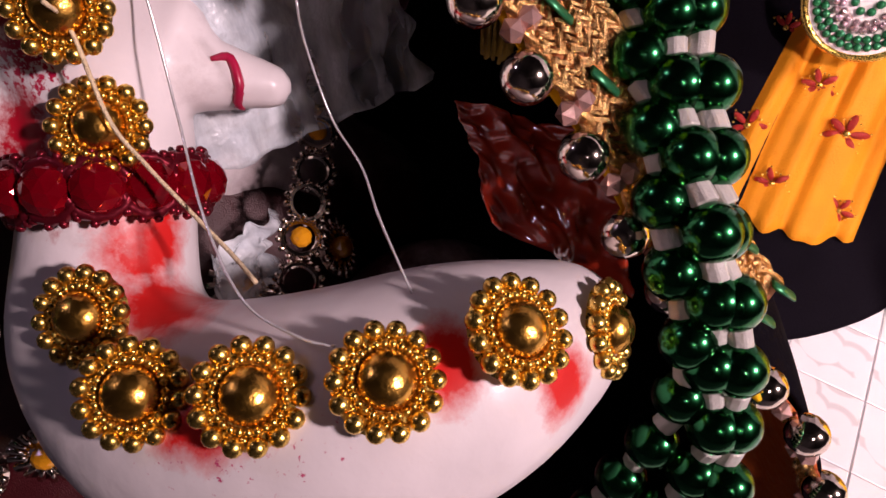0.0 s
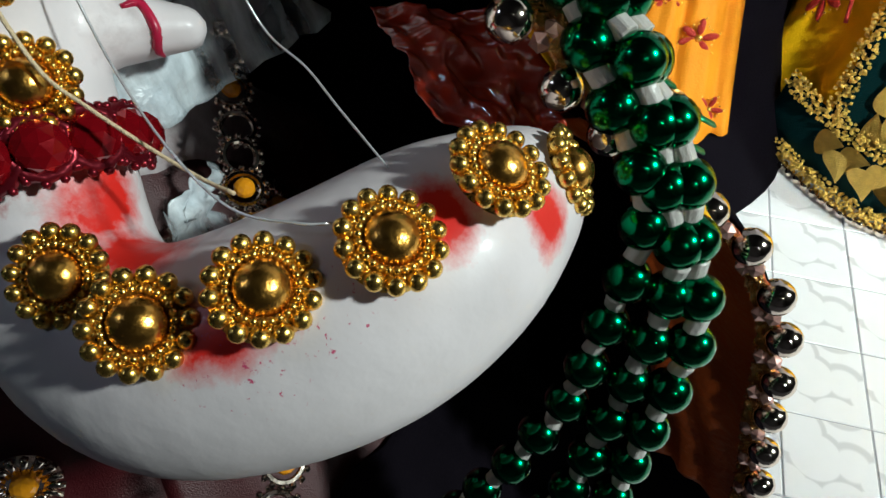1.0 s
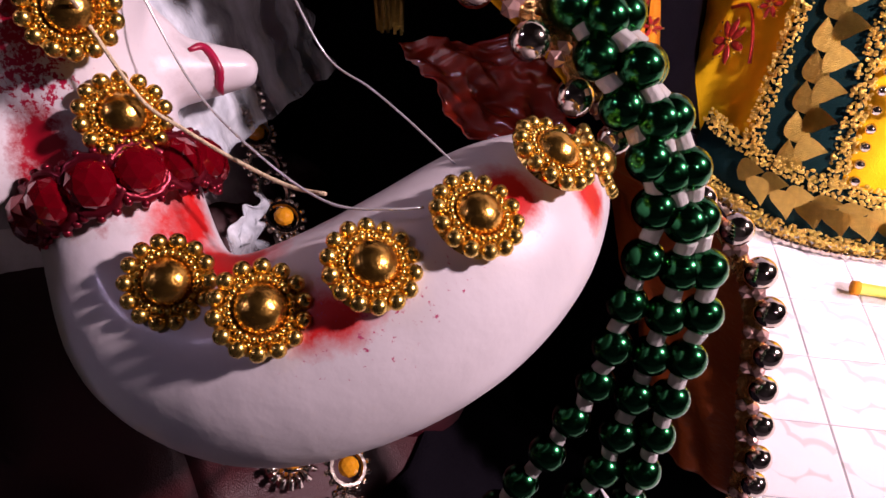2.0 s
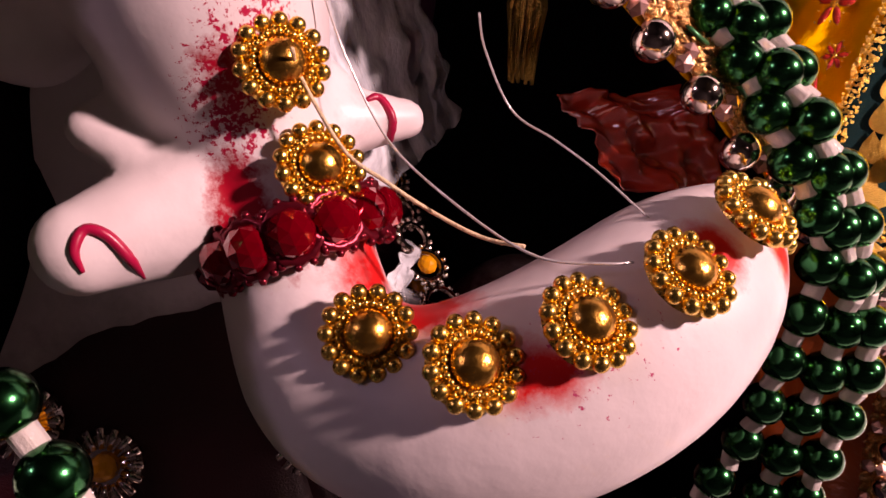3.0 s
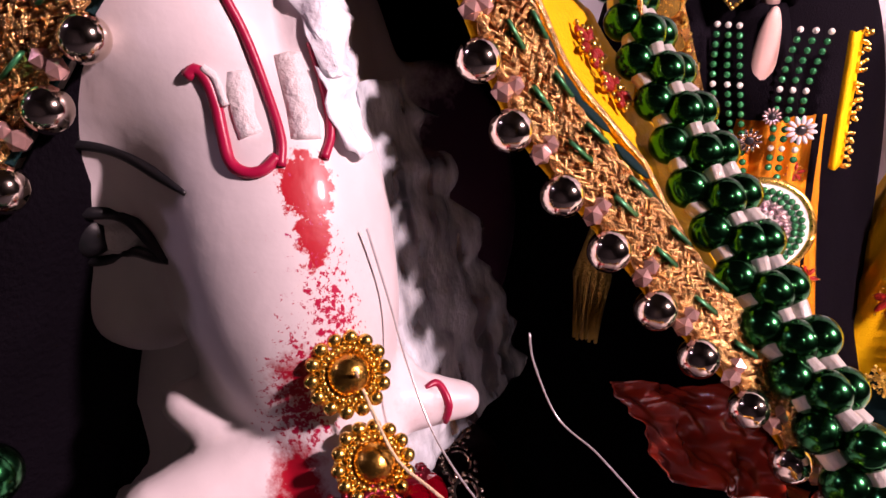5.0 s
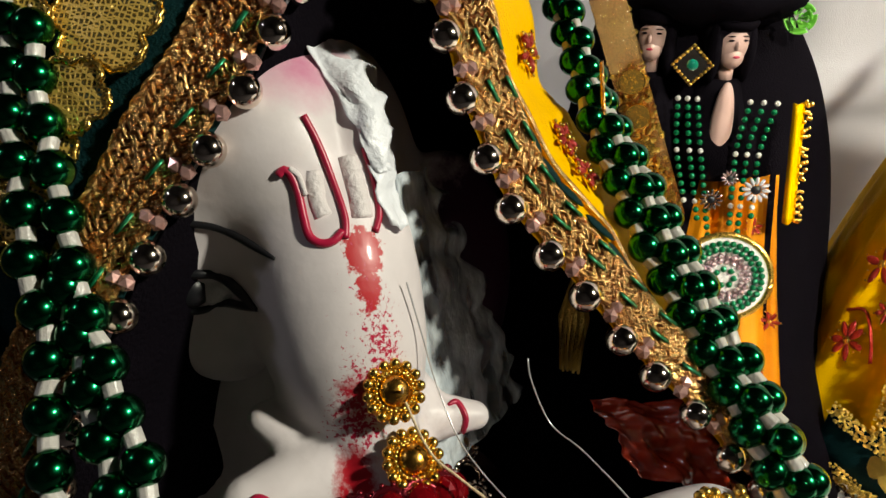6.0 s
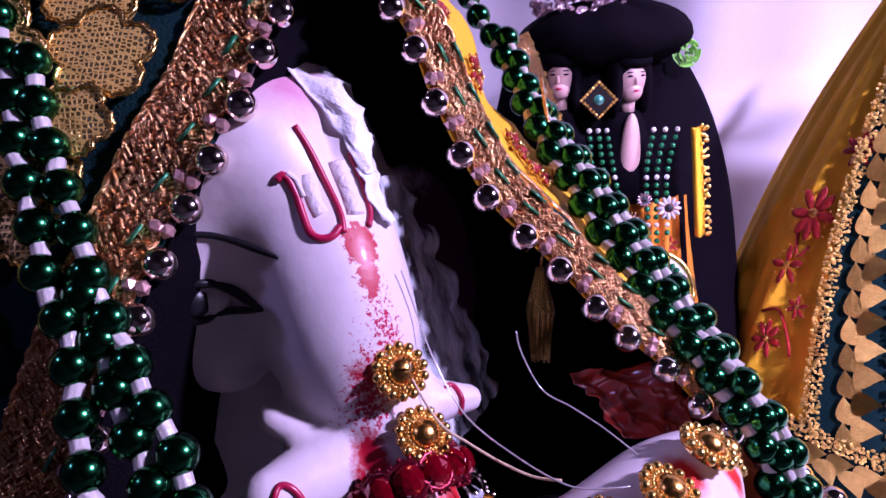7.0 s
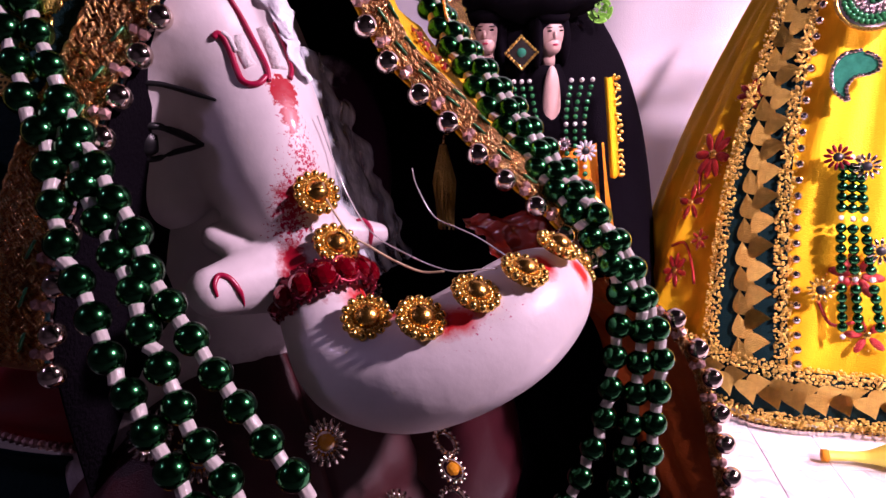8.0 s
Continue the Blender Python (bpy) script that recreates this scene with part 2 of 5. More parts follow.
def tube(bm, points, r, n=6, taper=None):
    """A tube along points; taper gives a radius for each."""
    rings = []
    for i, p in enumerate(points):
        a, b = points[max(i - 1, 0)], points[min(i + 1, len(points) - 1)]
        q = Vector(np.array(b) - np.array(a)).to_track_quat("Z", "Y")
        rr = taper[i] if taper is not None else r
        rings.append([bm.verts.new(Vector(p) + q @ Vector((rr * math.cos(k * math.tau / n), rr * math.sin(k * math.tau / n), 0))) for k in range(n)])
    for a, b in zip(rings, rings[1:]):
        for k in range(n):
            bm.faces.new((a[k], a[(k + 1) % n], b[(k + 1) % n], b[k]))
    bm.faces.new(rings[0][::-1])
    bm.faces.new(rings[-1])


def grid_mesh(name, pts, material, thick=0.0):
    """A sheet through a grid of points (rows, columns, 3), with thickness."""
    rows, cols = len(pts), len(pts[0])
    me = bpy.data.meshes.new(name)
    faces = [(i * cols + j, i * cols + j + 1, (i + 1) * cols + j + 1, (i + 1) * cols + j) for i in range(rows - 1) for j in range(cols - 1)]
    me.from_pydata([tuple(p) for row in pts for p in row], [], faces)
    me.materials.append(material)
    me.polygons.foreach_set("use_smooth", [True] * len(me.polygons))
    if thick:
        bm = bmesh.new()
        bm.from_mesh(me)
        bmesh.ops.recalc_face_normals(bm, faces=bm.faces)
        bmesh.ops.solidify(bm, geom=bm.faces[:], thickness=thick)
        bm.to_mesh(me)
        bm.free()
        me.polygons.foreach_set("use_smooth", [True] * len(me.polygons))
    return me


# ---- the statue's own axes ----
FWD, LEFT, UP = Vector((0.697, -0.710, 0.0998)), Vector((0.717, 0.6902, -0.097)), Vector((0.0, 0.1392, 0.9903))
ROOT = Vector((-0.058, 0.0782, 0.2331))
IDOL = Matrix.Translation(ROOT) @ Matrix((FWD, LEFT, UP)).transposed().to_4x4()


def at(s, f, u):
    """World place from the statue's left, forward, up."""
    return ROOT + LEFT * s + FWD * f + UP * u


def turn_to(s, f, u):
    return LEFT * s + FWD * f + UP * u


# ---- the setting ----
FLOOR_Z = 0.0
bm = bmesh.new()
bmesh.ops.create_grid(bm, x_segments=1, y_segments=1, size=1.6, matrix=move(0, 0.2, -0.0015))
floor = tagged(new("floor", mesh_of("floor", bm, PLASTER)), "white floor tiles with thin grey joints", "floor", kind="structure")


b = bmesh.new()
bmesh.ops.create_cube(b, size=1, matrix=move(0.322, 0.325, -0.0012) @ stretch(1.25, 0.77, 0.0012))
part("joint_bed", mesh_of("joint_bed", b, GROUT, False), floor)


def wall(name, size, place):
    b = bmesh.new()
    bmesh.ops.create_cube(b, size=1, matrix=move(*place) @ stretch(*size))
    return tagged(new(name, mesh_of(name, b, PLASTER, False)), "plain dark painted wall", "wall", kind="structure")


wall("wall_north", (3.3, 0.05, 2.2), (0, 1.825, 1.1))
wall("wall_south", (3.3, 0.05, 2.2), (0, -1.425, 1.1))
wall("wall_east", (0.05, 3.2, 2.2), (1.625, 0.2, 1.1))
wall("wall_west", (0.05, 3.2, 2.2), (-1.625, 0.2, 1.1))
wall("ceiling", (3.3, 3.3, 0.05), (0, 0.2, 2.225))["label"] = "plain dark painted ceiling"

# white sheet hung behind the figures
rows = []
for i in range(50):
    v = i / 49
    row = []
    for j in range(120):
        x = -0.75 + 1.7 * j / 119
        z = 0.003 + 0.9 * v
        y = 0.66 + 0.012 * math.sin(x * 23 + 2 * v) + 0.008 * math.sin(x * 51 - 5 * v) + 0.006 * math.sin(9 * v + x * 14) + 0.06 * (1 - v) ** 6
        y -= 0.02 * math.exp(-((z - 0.2 - 0.25 * (x - 0.15)) / 0.018) ** 2)
        row.append((x, y, z))
    rows.append(row)
tagged(new("backdrop", grid_mesh("backdrop", rows, WHITE_CLOTH, 0.0015)), "white cotton sheet hanging in soft folds", "cloth", kind="structure")

# ---- statue: one carved and painted body ----
def smin(a, b, k):
    h = np.clip(0.5 + 0.5 * (b - a) / k, 0, 1)
    return b + (a - b) * h - k * h * (1 - h)


def ellipsoid(p, c, r):
    q = (p - np.array(c)) / np.array(r)
    k0 = np.linalg.norm(q, axis=-1)
    k1 = np.linalg.norm(q / np.array(r), axis=-1) + 1e-9
    return k0 * (k0 - 1) / k1


def round_cone(p, a, b, ra, rb):
    a, b = np.array(a, float), np.array(b, float)
    ab = b - a
    t = np.clip(((p - a) @ ab) / (ab @ ab), 0, 1)
    return np.linalg.norm(p - (a + t[..., None] * ab), axis=-1) - (ra + (rb - ra) * t)


# centre line of the trunk: left, forward, up, radius
TRUNK = [(-0.001, -0.022, 0.050, 0.0165), (-0.001, -0.0125, 0.032, 0.0142), (0.001, -0.0060, 0.0130, 0.0125), (0.003, 0.0040, -0.0046, 0.0118),
         (0.001, 0.0155, -0.0185, 0.0124), (0.001, 0.0265, -0.0262, 0.0136), (0.0092, 0.0390, -0.0275, 0.0152),
         (0.0213, 0.0468, -0.0235, 0.0164), (0.0356, 0.0508, -0.0182, 0.0166), (0.049, 0.0506, -0.0135, 0.0150), (0.060, 0.0480, -0.0120, 0.0112), (0.0665, 0.0455, -0.0115, 0.0082)]


def refined(points, n):
    """More points along a smooth curve, in any number of columns."""
    p = np.array(points, float)
    p = np.vstack([2 * p[0] - p[1], p, 2 * p[-1] - p[-2]])
    out = []
    for i in range(1, len(p) - 2):
        a, b, c, d = p[i - 1:i + 3]
        out += [0.5 * (2 * b + (c - a) * t + (2 * a - 5 * b + 4 * c - d) * t ** 2 + (3 * b - a - 3 * c + d) * t ** 3) for t in np.arange(n) / n]
    return out + [p[-2]]


TRUNK = refined(TRUNK, 3)


def idol(p):
    """Signed distance of the statue; p holds left, forward, up."""
    q = p.copy()
    q[..., 0] = np.abs(q[..., 0])
    w = p.copy()
    w[..., 0] = np.where(p[..., 0] > 0, p[..., 0] * 1.9, -p[..., 0])
    d = ellipsoid(w, (0, -0.047, 0.050), (0.063, 0.0285, 0.046))
    d = smin(d, ellipsoid(w, (0.011, -0.031, 0.066), (0.020, 0.0205, 0.021)), 0.010)
    d = smin(d, ellipsoid(w, (0.0225, -0.0310, 0.0185), (0.0090, 0.0100, 0.0080)), 0.012)
    d = smin(d, ellipsoid(w, (0.006, -0.064, 0.000), (0.020, 0.022, 0.050)), 0.020)
    d = -smin(-d, ellipsoid(w, (0.028, -0.009, 0.033), (0.0125, 0.0105, 0.009)), 0.008)
    d = -smin(-d, ellipsoid(w, (0.021, 0.006, 0.020), (0.008, 0.012, 0.013)), 0.006)
    for k, (a, b) in enumerate(zip(TRUNK, TRUNK[1:])):
        d = smin(d, round_cone(p, a[:3], b[:3], a[3], b[3]), 0.011 if k < 6 else 0.003)
    d = smin(d, round_cone(p, (-0.0205, -0.0095, 0.0085), (-0.0120, 0.0030, 0.0), 0.0040, 0.0030), 0.006)
    d = smin(d, round_cone(p, (-0.011, 0.0005, -0.0035), (-0.0275, 0.0030, -0.0038), 0.0105, 0.0070), 0.0015)
    d = smin(d, round_cone(p, (0.008, -0.002, 0.006), (0.0278, 0.0030, 0.0040), 0.0085, 0.0036), 0.0015)
    d = smin(d, round_cone(p, (0.012, -0.010, 0.014), (0.0165, -0.002, 0.0105), 0.005, 0.0035), 0.002)
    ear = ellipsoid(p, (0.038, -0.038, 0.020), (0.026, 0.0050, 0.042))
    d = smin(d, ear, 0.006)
    return d


def surface_net(fn, lo, hi, h):
    """Vertices and quads of the zero level of fn, on a grid of step h."""
    ax = [np.arange(a, b, h) for a, b in zip(lo, hi)]
    g = np.stack(np.meshgrid(*ax, indexing="ij"), -1).astype(np.float32)
    v = fn(g)
    n = v.shape
    inside = v < 0
    total, count = np.zeros((n[0] - 1, n[1] - 1, n[2] - 1, 3), np.float32), np.zeros((n[0] - 1, n[1] - 1, n[2] - 1), np.float32)
    corner = [(a, b, c) for a in (0, 1) for b in (0, 1) for c in (0, 1)]

    def cut(o):
        return tuple(slice(o[k], n[k] - 1 + o[k]) for k in range(3))

    for a in corner:
        for k in range(3):
            if a[k]:
                continue
            b = tuple(a[i] + (i == k) for i in range(3))
            va, vb = v[cut(a)], v[cut(b)]
            cross = (va < 0) != (vb < 0)
            t = np.where(cross, va / np.where(cross, va - vb, 1), 0)
            at_edge = np.stack([a[i] + (t if i == k else 0 * t) for i in range(3)], -1)
            total += at_edge * cross[..., None]
            count += cross
    cells = np.argwhere(count > 0)
    number = -np.ones(count.shape, int)
    number[tuple(cells.T)] = np.arange(len(cells))
    verts = (cells + total[tuple(cells.T)] / count[tuple(cells.T)][:, None]) * h + np.array(lo)
    quads = []
    for k in range(3):
        i, j = (k + 1) % 3, (k + 2) % 3
        one = np.take(inside, range(0, n[k] - 1), axis=k)
        two = np.take(inside, range(1, n[k]), axis=k)
        for flip in (False, True):
            e = np.argwhere(one & ~two if not flip else two & ~one)
            e = e[(e[:, i] > 0) & (e[:, j] > 0) & (e[:, i] < n[i] - 1) & (e[:, j] < n[j] - 1)]
            di, dj = np.eye(3, dtype=int)[i], np.eye(3, dtype=int)[j]
            q = np.stack([number[tuple((e - a).T)] for a in (di + dj, dj, 0 * di, di)], 1)
            quads.append(q[:, ::-1] if flip else q)
    return verts, np.vstack(quads)


def skin(s, u):
    """Forward reach of the statue's front at that place."""
    f = np.linspace(0.08, -0.06, 700)
    d = idol(np.stack([np.full_like(f, s), f, np.full_like(f, u)], -1))
    k = np.argmax(d < 0)
    return f[k]


def body(p):
    """Signed distance of the statue's trunk, arms and seat."""
    q = p.copy()
    q[..., 0] = np.abs(q[..., 0])
    d = ellipsoid(q, (0, -0.05, -0.075), (0.062, 0.045, 0.060))
    d = smin(d, ellipsoid(q, (0, -0.05, -0.155), (0.075, 0.055, 0.070)), 0.02)
    d = smin(d, ellipsoid(q, (0, -0.05, -0.225), (0.095, 0.07, 0.05)), 0.02)
    d = smin(d, ellipsoid(q, (0, -0.045, -0.01), (0.03, 0.03, 0.05)), 0.02)
    d = smin(d, round_cone(p, (0.055, -0.05, -0.065), (0.076, -0.01, -0.120), 0.018, 0.016), 0.01)
    d = smin(d, round_cone(p, (0.076, -0.01, -0.120), (0.074, 0.002, -0.095), 0.015, 0.014), 0.008)
    d = smin(d, ellipsoid(p, (0.064, -0.004, -0.090), (0.030, 0.020, 0.046)), 0.006)
    return d


def build_statue():
    bm = bmesh.new()
    for fn, lo, hi, h in ((idol, (-0.092, -0.085, -0.046), (0.092, 0.072, 0.102), 0.0014), (body, (-0.112, -0.135, -0.245), (0.112, 0.050, 0.045), 0.0032)):
        v, q = surface_net(fn, lo, hi, h)
        v[:, 2] = np.maximum(v[:, 2], -0.232)
        me = bpy.data.meshes.new("net")
        me.from_pydata(v[:, [1, 0, 2]].tolist(), [], q[:, ::-1].tolist())
        bm.from_mesh(me)
        bpy.data.meshes.remove(me)

    def added(make, slot):
        ink = bmesh.new()
        make(ink)
        for face in ink.faces:
            face.material_index = slot
        me = bpy.data.meshes.new("ink")
        ink.to_mesh(me)
        ink.free()
        bm.from_mesh(me)
        bpy.data.meshes.remove(me)

    def inked(points, r, slot, lift=0.0002):
        line = smooth_line([(f + lift, s, u) for s, f, u in points], 0.0006)
        k = np.linspace(0, 1, len(line))
        added(lambda ink: tube(ink, line, r, 6, r * np.clip(np.sin(np.pi * (0.12 + 0.8 * k)) * 1.2, 0.25, 1)), slot)

    for side in (-1, 1):
        brow = [(-0.0172, 0.0472), (-0.024, 0.0508), (-0.029, 0.0522), (-0.034, 0.0520), (-0.040, 0.0500)]
        inked([(side * abs(s), skin(side * abs(s), u), u) for s, u in brow], 0.0009, 1)
        lid = [(-0.0205, 0.0350), (-0.0250, 0.0390), (-0.0305, 0.0405), (-0.040, 0.0395)]
        inked([(side * abs(s), skin(side * abs(s), u), u) for s, u in lid], 0.0012, 1)
        low = [(-0.0205, 0.0350), (-0.0250, 0.0325), (-0.0305, 0.0310), (-0.040, 0.0320)]
        inked([(side * abs(s), skin(side * abs(s), u), u) for s, u in low], 0.0010, 1)
        for along, radii, sink, slot in ((0.0262, (0.0026, 0.0056, 0.0034), 0.0012, 4), (0.0318, (0.0032, 0.0048, 0.0042), 0.0012, 1)):
            lean = math.atan2(skin(side * (along - 0.002), 0.0358) - skin(side * (along + 0.002), 0.0358), 0.004)
            place = move(skin(side * along, 0.0358) - sink, side * along, 0.0358) @ Matrix.Rotation(side * lean, 4, "Z") @ stretch(*radii)
            added(lambda ink: ball(ink, 1, place, 20, 12), slot)
        curl = [(0.0195, 0.0095), (0.0222, 0.0092), (0.0232, 0.0065), (0.0228, 0.0030), (0.0238, 0.0008)] if side > 0 else \
            [(-0.0290, -0.0035), (-0.0292, -0.0005), (-0.0272, 0.0015), (-0.0248, 0.0005), (-0.0228, -0.0035), (-0.0212, -0.0085)]
        inked([(s, skin(s, u), u) for s, u in curl], 0.00085, 2, 0.0001)
    bmesh.ops.recalc_face_normals(bm, faces=bm.faces)
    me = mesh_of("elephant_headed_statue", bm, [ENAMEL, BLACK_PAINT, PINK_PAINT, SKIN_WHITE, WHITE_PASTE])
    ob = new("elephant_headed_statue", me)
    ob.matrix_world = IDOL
    return tagged(ob, "white painted elephant-headed statue with curled trunk and red powder smears", "statue")


build_statue()

# ---- gold flower ornaments stuck along the trunk ----
b = bmesh.new()
ball(b, 0.00125, u=12, v=8)
PETAL = mesh_of("petal_bead", b, GOLD)
b = bmesh.new()
ball(b, 0.0035, stretch(1, 1, 0.85), 20, 12)
DOME = mesh_of("dome", b, GOLD_RED)
b = bmesh.new()
for k in range(26):
    a = k * math.tau / 26
    ball(b, 0.00058, move(0.0041 * math.cos(a), 0.0041 * math.sin(a), 0.0006), 8, 5)
for k in range(20):
    a = k * math.tau / 20
    ball(b, 0.0005, move(0.0049 * math.cos(a), 0.0049 * math.sin(a), 0.0002), 6, 4)
SEEDS = mesh_of("beaded_ring", b, GOLD)
b = bmesh.new()
rod(b, 0.0062, 0.0056, 0.0012, move(0, 0, -0.0006), 28)
BASE = mesh_of("base", b, GOLD, False)


def gold_flower(m):
    ob = thing("flower_ornament", m, "gilt plastic flower ornament with beaded petals round a dome", "ornament", "gold flowers on the trunk")
    part("base", BASE, ob)
    part("dome", DOME, ob, move(0, 0, 0.0004))
    part("beaded_ring", SEEDS, ob)
    for k in range(14):
        a = k * math.tau / 14
        part("petal_bead", PETAL, ob, move(0.0058 * math.cos(a), 0.0058 * math.sin(a), 0.0002))
    return ob


FLOWERS = [((0.0022, 0.0104, 0.0205), (-0.10, 0.85, 0.50)), ((0.0045, 0.0155, 0.0060), (-0.05, 0.72, 0.68)), ((0.0008, 0.0350, -0.0105), (-0.40, 0.60, 0.70)),
           ((0.0078, 0.0494, -0.0090), (-0.15, 0.62, 0.77)), ((0.0213, 0.0556, -0.0040), (0.0, 0.5, 0.86)), ((0.0362, 0.0589, 0.0), (0.05, 0.45, 0.88)),
           ((0.0517, 0.0573, 0.0040), (0.22, 0.40, 0.88)), ((0.0682, 0.0520, -0.0049), (0.70, 0.50, 0.50))]
for place, normal in FLOWERS:
    n = turn_to(*normal).normalized()
    gold_flower(facing(at(*place) + n * 0.0006, n, random.random()))

# ---- band of red stones round the trunk ----
b = bmesh.new()
bmesh.ops.create_icosphere(b, subdivisions=2, radius=0.0026, matrix=stretch(1, 1, 0.75))
STONE = mesh_of("stone", b, RED_GEM, False)
b = bmesh.new()
tube(b, [(0.0028 * math.cos(k * math.tau / 24), 0.0028 * math.sin(k * math.tau / 24), -0.0004) for k in range(25)], 0.0006, 6, [0.00045 + 0.00025 * (k % 2) for k in range(25)])
for k in range(13):
    a = k * math.tau / 13
    ball(b, 0.0005, move(0.0034 * math.cos(a), 0.0034 * math.sin(a), -0.0005), 6, 5)
CUP = mesh_of("setting", b, RED_SETTING)
band = thing("trunk_band", at(0.003, 0.012, -0.006), "chain of faceted red stones round the trunk", "jewellery")
axis = turn_to(0.0, 0.62, -0.78).normalized()
side_a = LEFT
side_b = axis.cross(side_a).normalized()
if side_b.z < 0:
    side_b = -side_b
hub = at(0.0028, 0.0105, -0.0085)
for k in range(11):
    a = math.radians(-48 + 27 * k)
    out = side_a * math.cos(a) + side_b * math.sin(a)
    size = 1.0 if k < 2 else 1.45
    m = band.matrix_world.inverted() @ facing(hub + out * 0.0146, out) @ stretch(size, size, size)
    stone = part("stone", STONE, band, m)
    part("setting", CUP, stone)
# ---- raised forehead mark ----
mark = thing("forehead_mark", at(-0.004, -0.012, 0.055), "raised white and red trident mark on the forehead", "ornament")


def stroke(points, r, material, name, lift=0.0005):
    b = bmesh.new()
    line = [at(s, skin(s, u) + lift, u) - mark.matrix_world.translation for s, u in points]
    tube(b, smooth_line([tuple(p) for p in line], 0.0006), r, 8)
    return part(name, mesh_of(name, b, material), mark)


stroke([(-0.0150, 0.0640), (-0.0138, 0.0652), (-0.0125, 0.0640), (-0.0115, 0.0605), (-0.0112, 0.0560), (-0.0108, 0.0525), (-0.0090, 0.0512), (-0.0065, 0.0516), (-0.0040, 0.0535)], 0.00095, PINK_PAINT, "outer_stroke")
stroke([(-0.0040, 0.0520), (-0.0032, 0.0560), (-0.0042, 0.0630), (-0.0060, 0.0700), (-0.0085, 0.0760)], 0.0008, PINK_PAINT, "middle_stroke")
stroke([(0.0030, 0.0525), (0.0050, 0.0560), (0.0052, 0.0620), (0.0040, 0.0690)], 0.0008, PINK_PAINT, "outer_stroke")
stroke([(-0.0128, 0.0655), (-0.0112, 0.0640), (-0.0103, 0.0600)], 0.0007, WHITE_PASTE, "white_inlay", 0.0009)
stroke([(-0.0075, 0.0640), (-0.0075, 0.0585), (-0.0068, 0.0550)], 0.0026, WHITE_PASTE, "white_inlay", -0.0019)
stroke([(0.0006, 0.0660), (0.0010, 0.0590), (0.0008, 0.0545)], 0.0030, WHITE_PASTE, "white_inlay", -0.0018)

# ---- crumpled foil on the forehead ----
def foil_sheet(rows_in, name):
    pts = []
    for i, (s0, u0, s1, u1) in enumerate(rows_in):
        row = []
        for j in range(16):
            t = j / 15
            s, u = s0 + (s1 - s0) * t, u0 + (u1 - u0) * t
            p = at(s, skin(s, u) + 0.0018, u)
            w = noise.noise_vector(Vector((s * 260, u * 260, 3.1)))
            row.append(p + Vector(w) * 0.0022)
        pts.append(row)
    return tagged(new(name, grid_mesh(name, pts, FOIL, 0.0003)), "crumpled silvery white foil stuck to the forehead", "foil")


foil_sheet([(-0.004 + 0.0008 * i, 0.092 - 0.0024 * i, 0.011 + 0.0002 * i, 0.089 - 0.0026 * i) for i in range(12)], "foil_sheet")
foil_sheet([(0.0040 + 0.0003 * i, 0.066 - 0.0016 * i, 0.0125 + 0.0006 * math.sin(i * 2.1), 0.0655 - 0.0017 * i) for i in range(9)], "foil_sheet")


# ---- torn clear film beside the face ----
def film():
    rows = []
    for i in range(60):
        k = 1.15 * i / 59
        u = 0.062 - 0.066 * k
        row = []
        for j in range(24):
            t = j / 23
            rag = 0.004 * noise.noise(Vector((k * 14, 2.0, 0.5))) if t > 0.8 else 0
            s0 = 0.011 + 0.004 * k
            s = s0 + (0.014 + 0.030 * k) * t + rag
            f = -0.010 + 0.012 * k - (0.010 + 0.018 * k) * t
            w = noise.noise_vector(Vector((s * 180, u * 180, 7.7)))
            row.append(at(s, f, u) + Vector(w) * 0.0016)
        rows.append(row)
    return tagged(new("plastic_film", grid_mesh("plastic_film", rows, FILM, 0.0002)), "torn crumpled milky plastic film beside the face", "film")


film()
rows = []
for i in range(24):
    u = -0.020 - 0.016 * i / 23
    wide = 0.011 + 0.004 * noise.noise(Vector((u * 300, 4.0, 1.0)))
    rows.append([at(0.016 + wide * t, 0.015 - 0.008 * t + 0.10 * (-0.020 - u), u + 0.002 * noise.noise(Vector((t * 6, 9.0, 2.0)))) + noise.noise_vector(Vector((t * 5, u * 200, 2.2))) * 0.0022 for t in [k / 23 for k in range(24)]])
tagged(new("plastic_film", grid_mesh("plastic_film", rows, FILM, 0.0002)), "crumpled piece of milky plastic film behind the trunk", "film")

# ---- threads ----
def thread(name, pts, r, material, label):
    b = bmesh.new()
    tube(b, smooth_line([tuple(p) for p in pts], 0.0012), r, 6)
    return tagged(new(name, mesh_of(name, b, material)), label, "thread")


thread("cotton_thread", [at(0.0018, 0.0155, 0.0240), at(0.0035, 0.0135, 0.0195), at(0.0066, 0.0195, 0.0098), at(0.0105, 0.0240, 0.0058), at(0.0155, 0.0290, 0.0015), at(0.0205, 0.0350, -0.0015), at(0.0235, 0.0420, -0.0005)],
       0.00032, CREAM_THREAD, "twisted cream cotton thread lying over the flowers")
TEXT_TINSEL = "thin shiny tinsel thread stretched beside the trunk"
thread("tinsel_thread", [at(0.0080, 0.004, 0.042), at(0.0110, 0.006, 0.030), at(0.0130, 0.0100, 0.0190), at(0.0150, 0.0185, 0.0085), at(0.0175, 0.0330, 0.0035), at(0.0215, 0.0450, 0.0005), at(0.0275, 0.0520, 0.0010), at(0.0320, 0.0540, 0.0008)], 0.00020, TINSEL, TEXT_TINSEL)
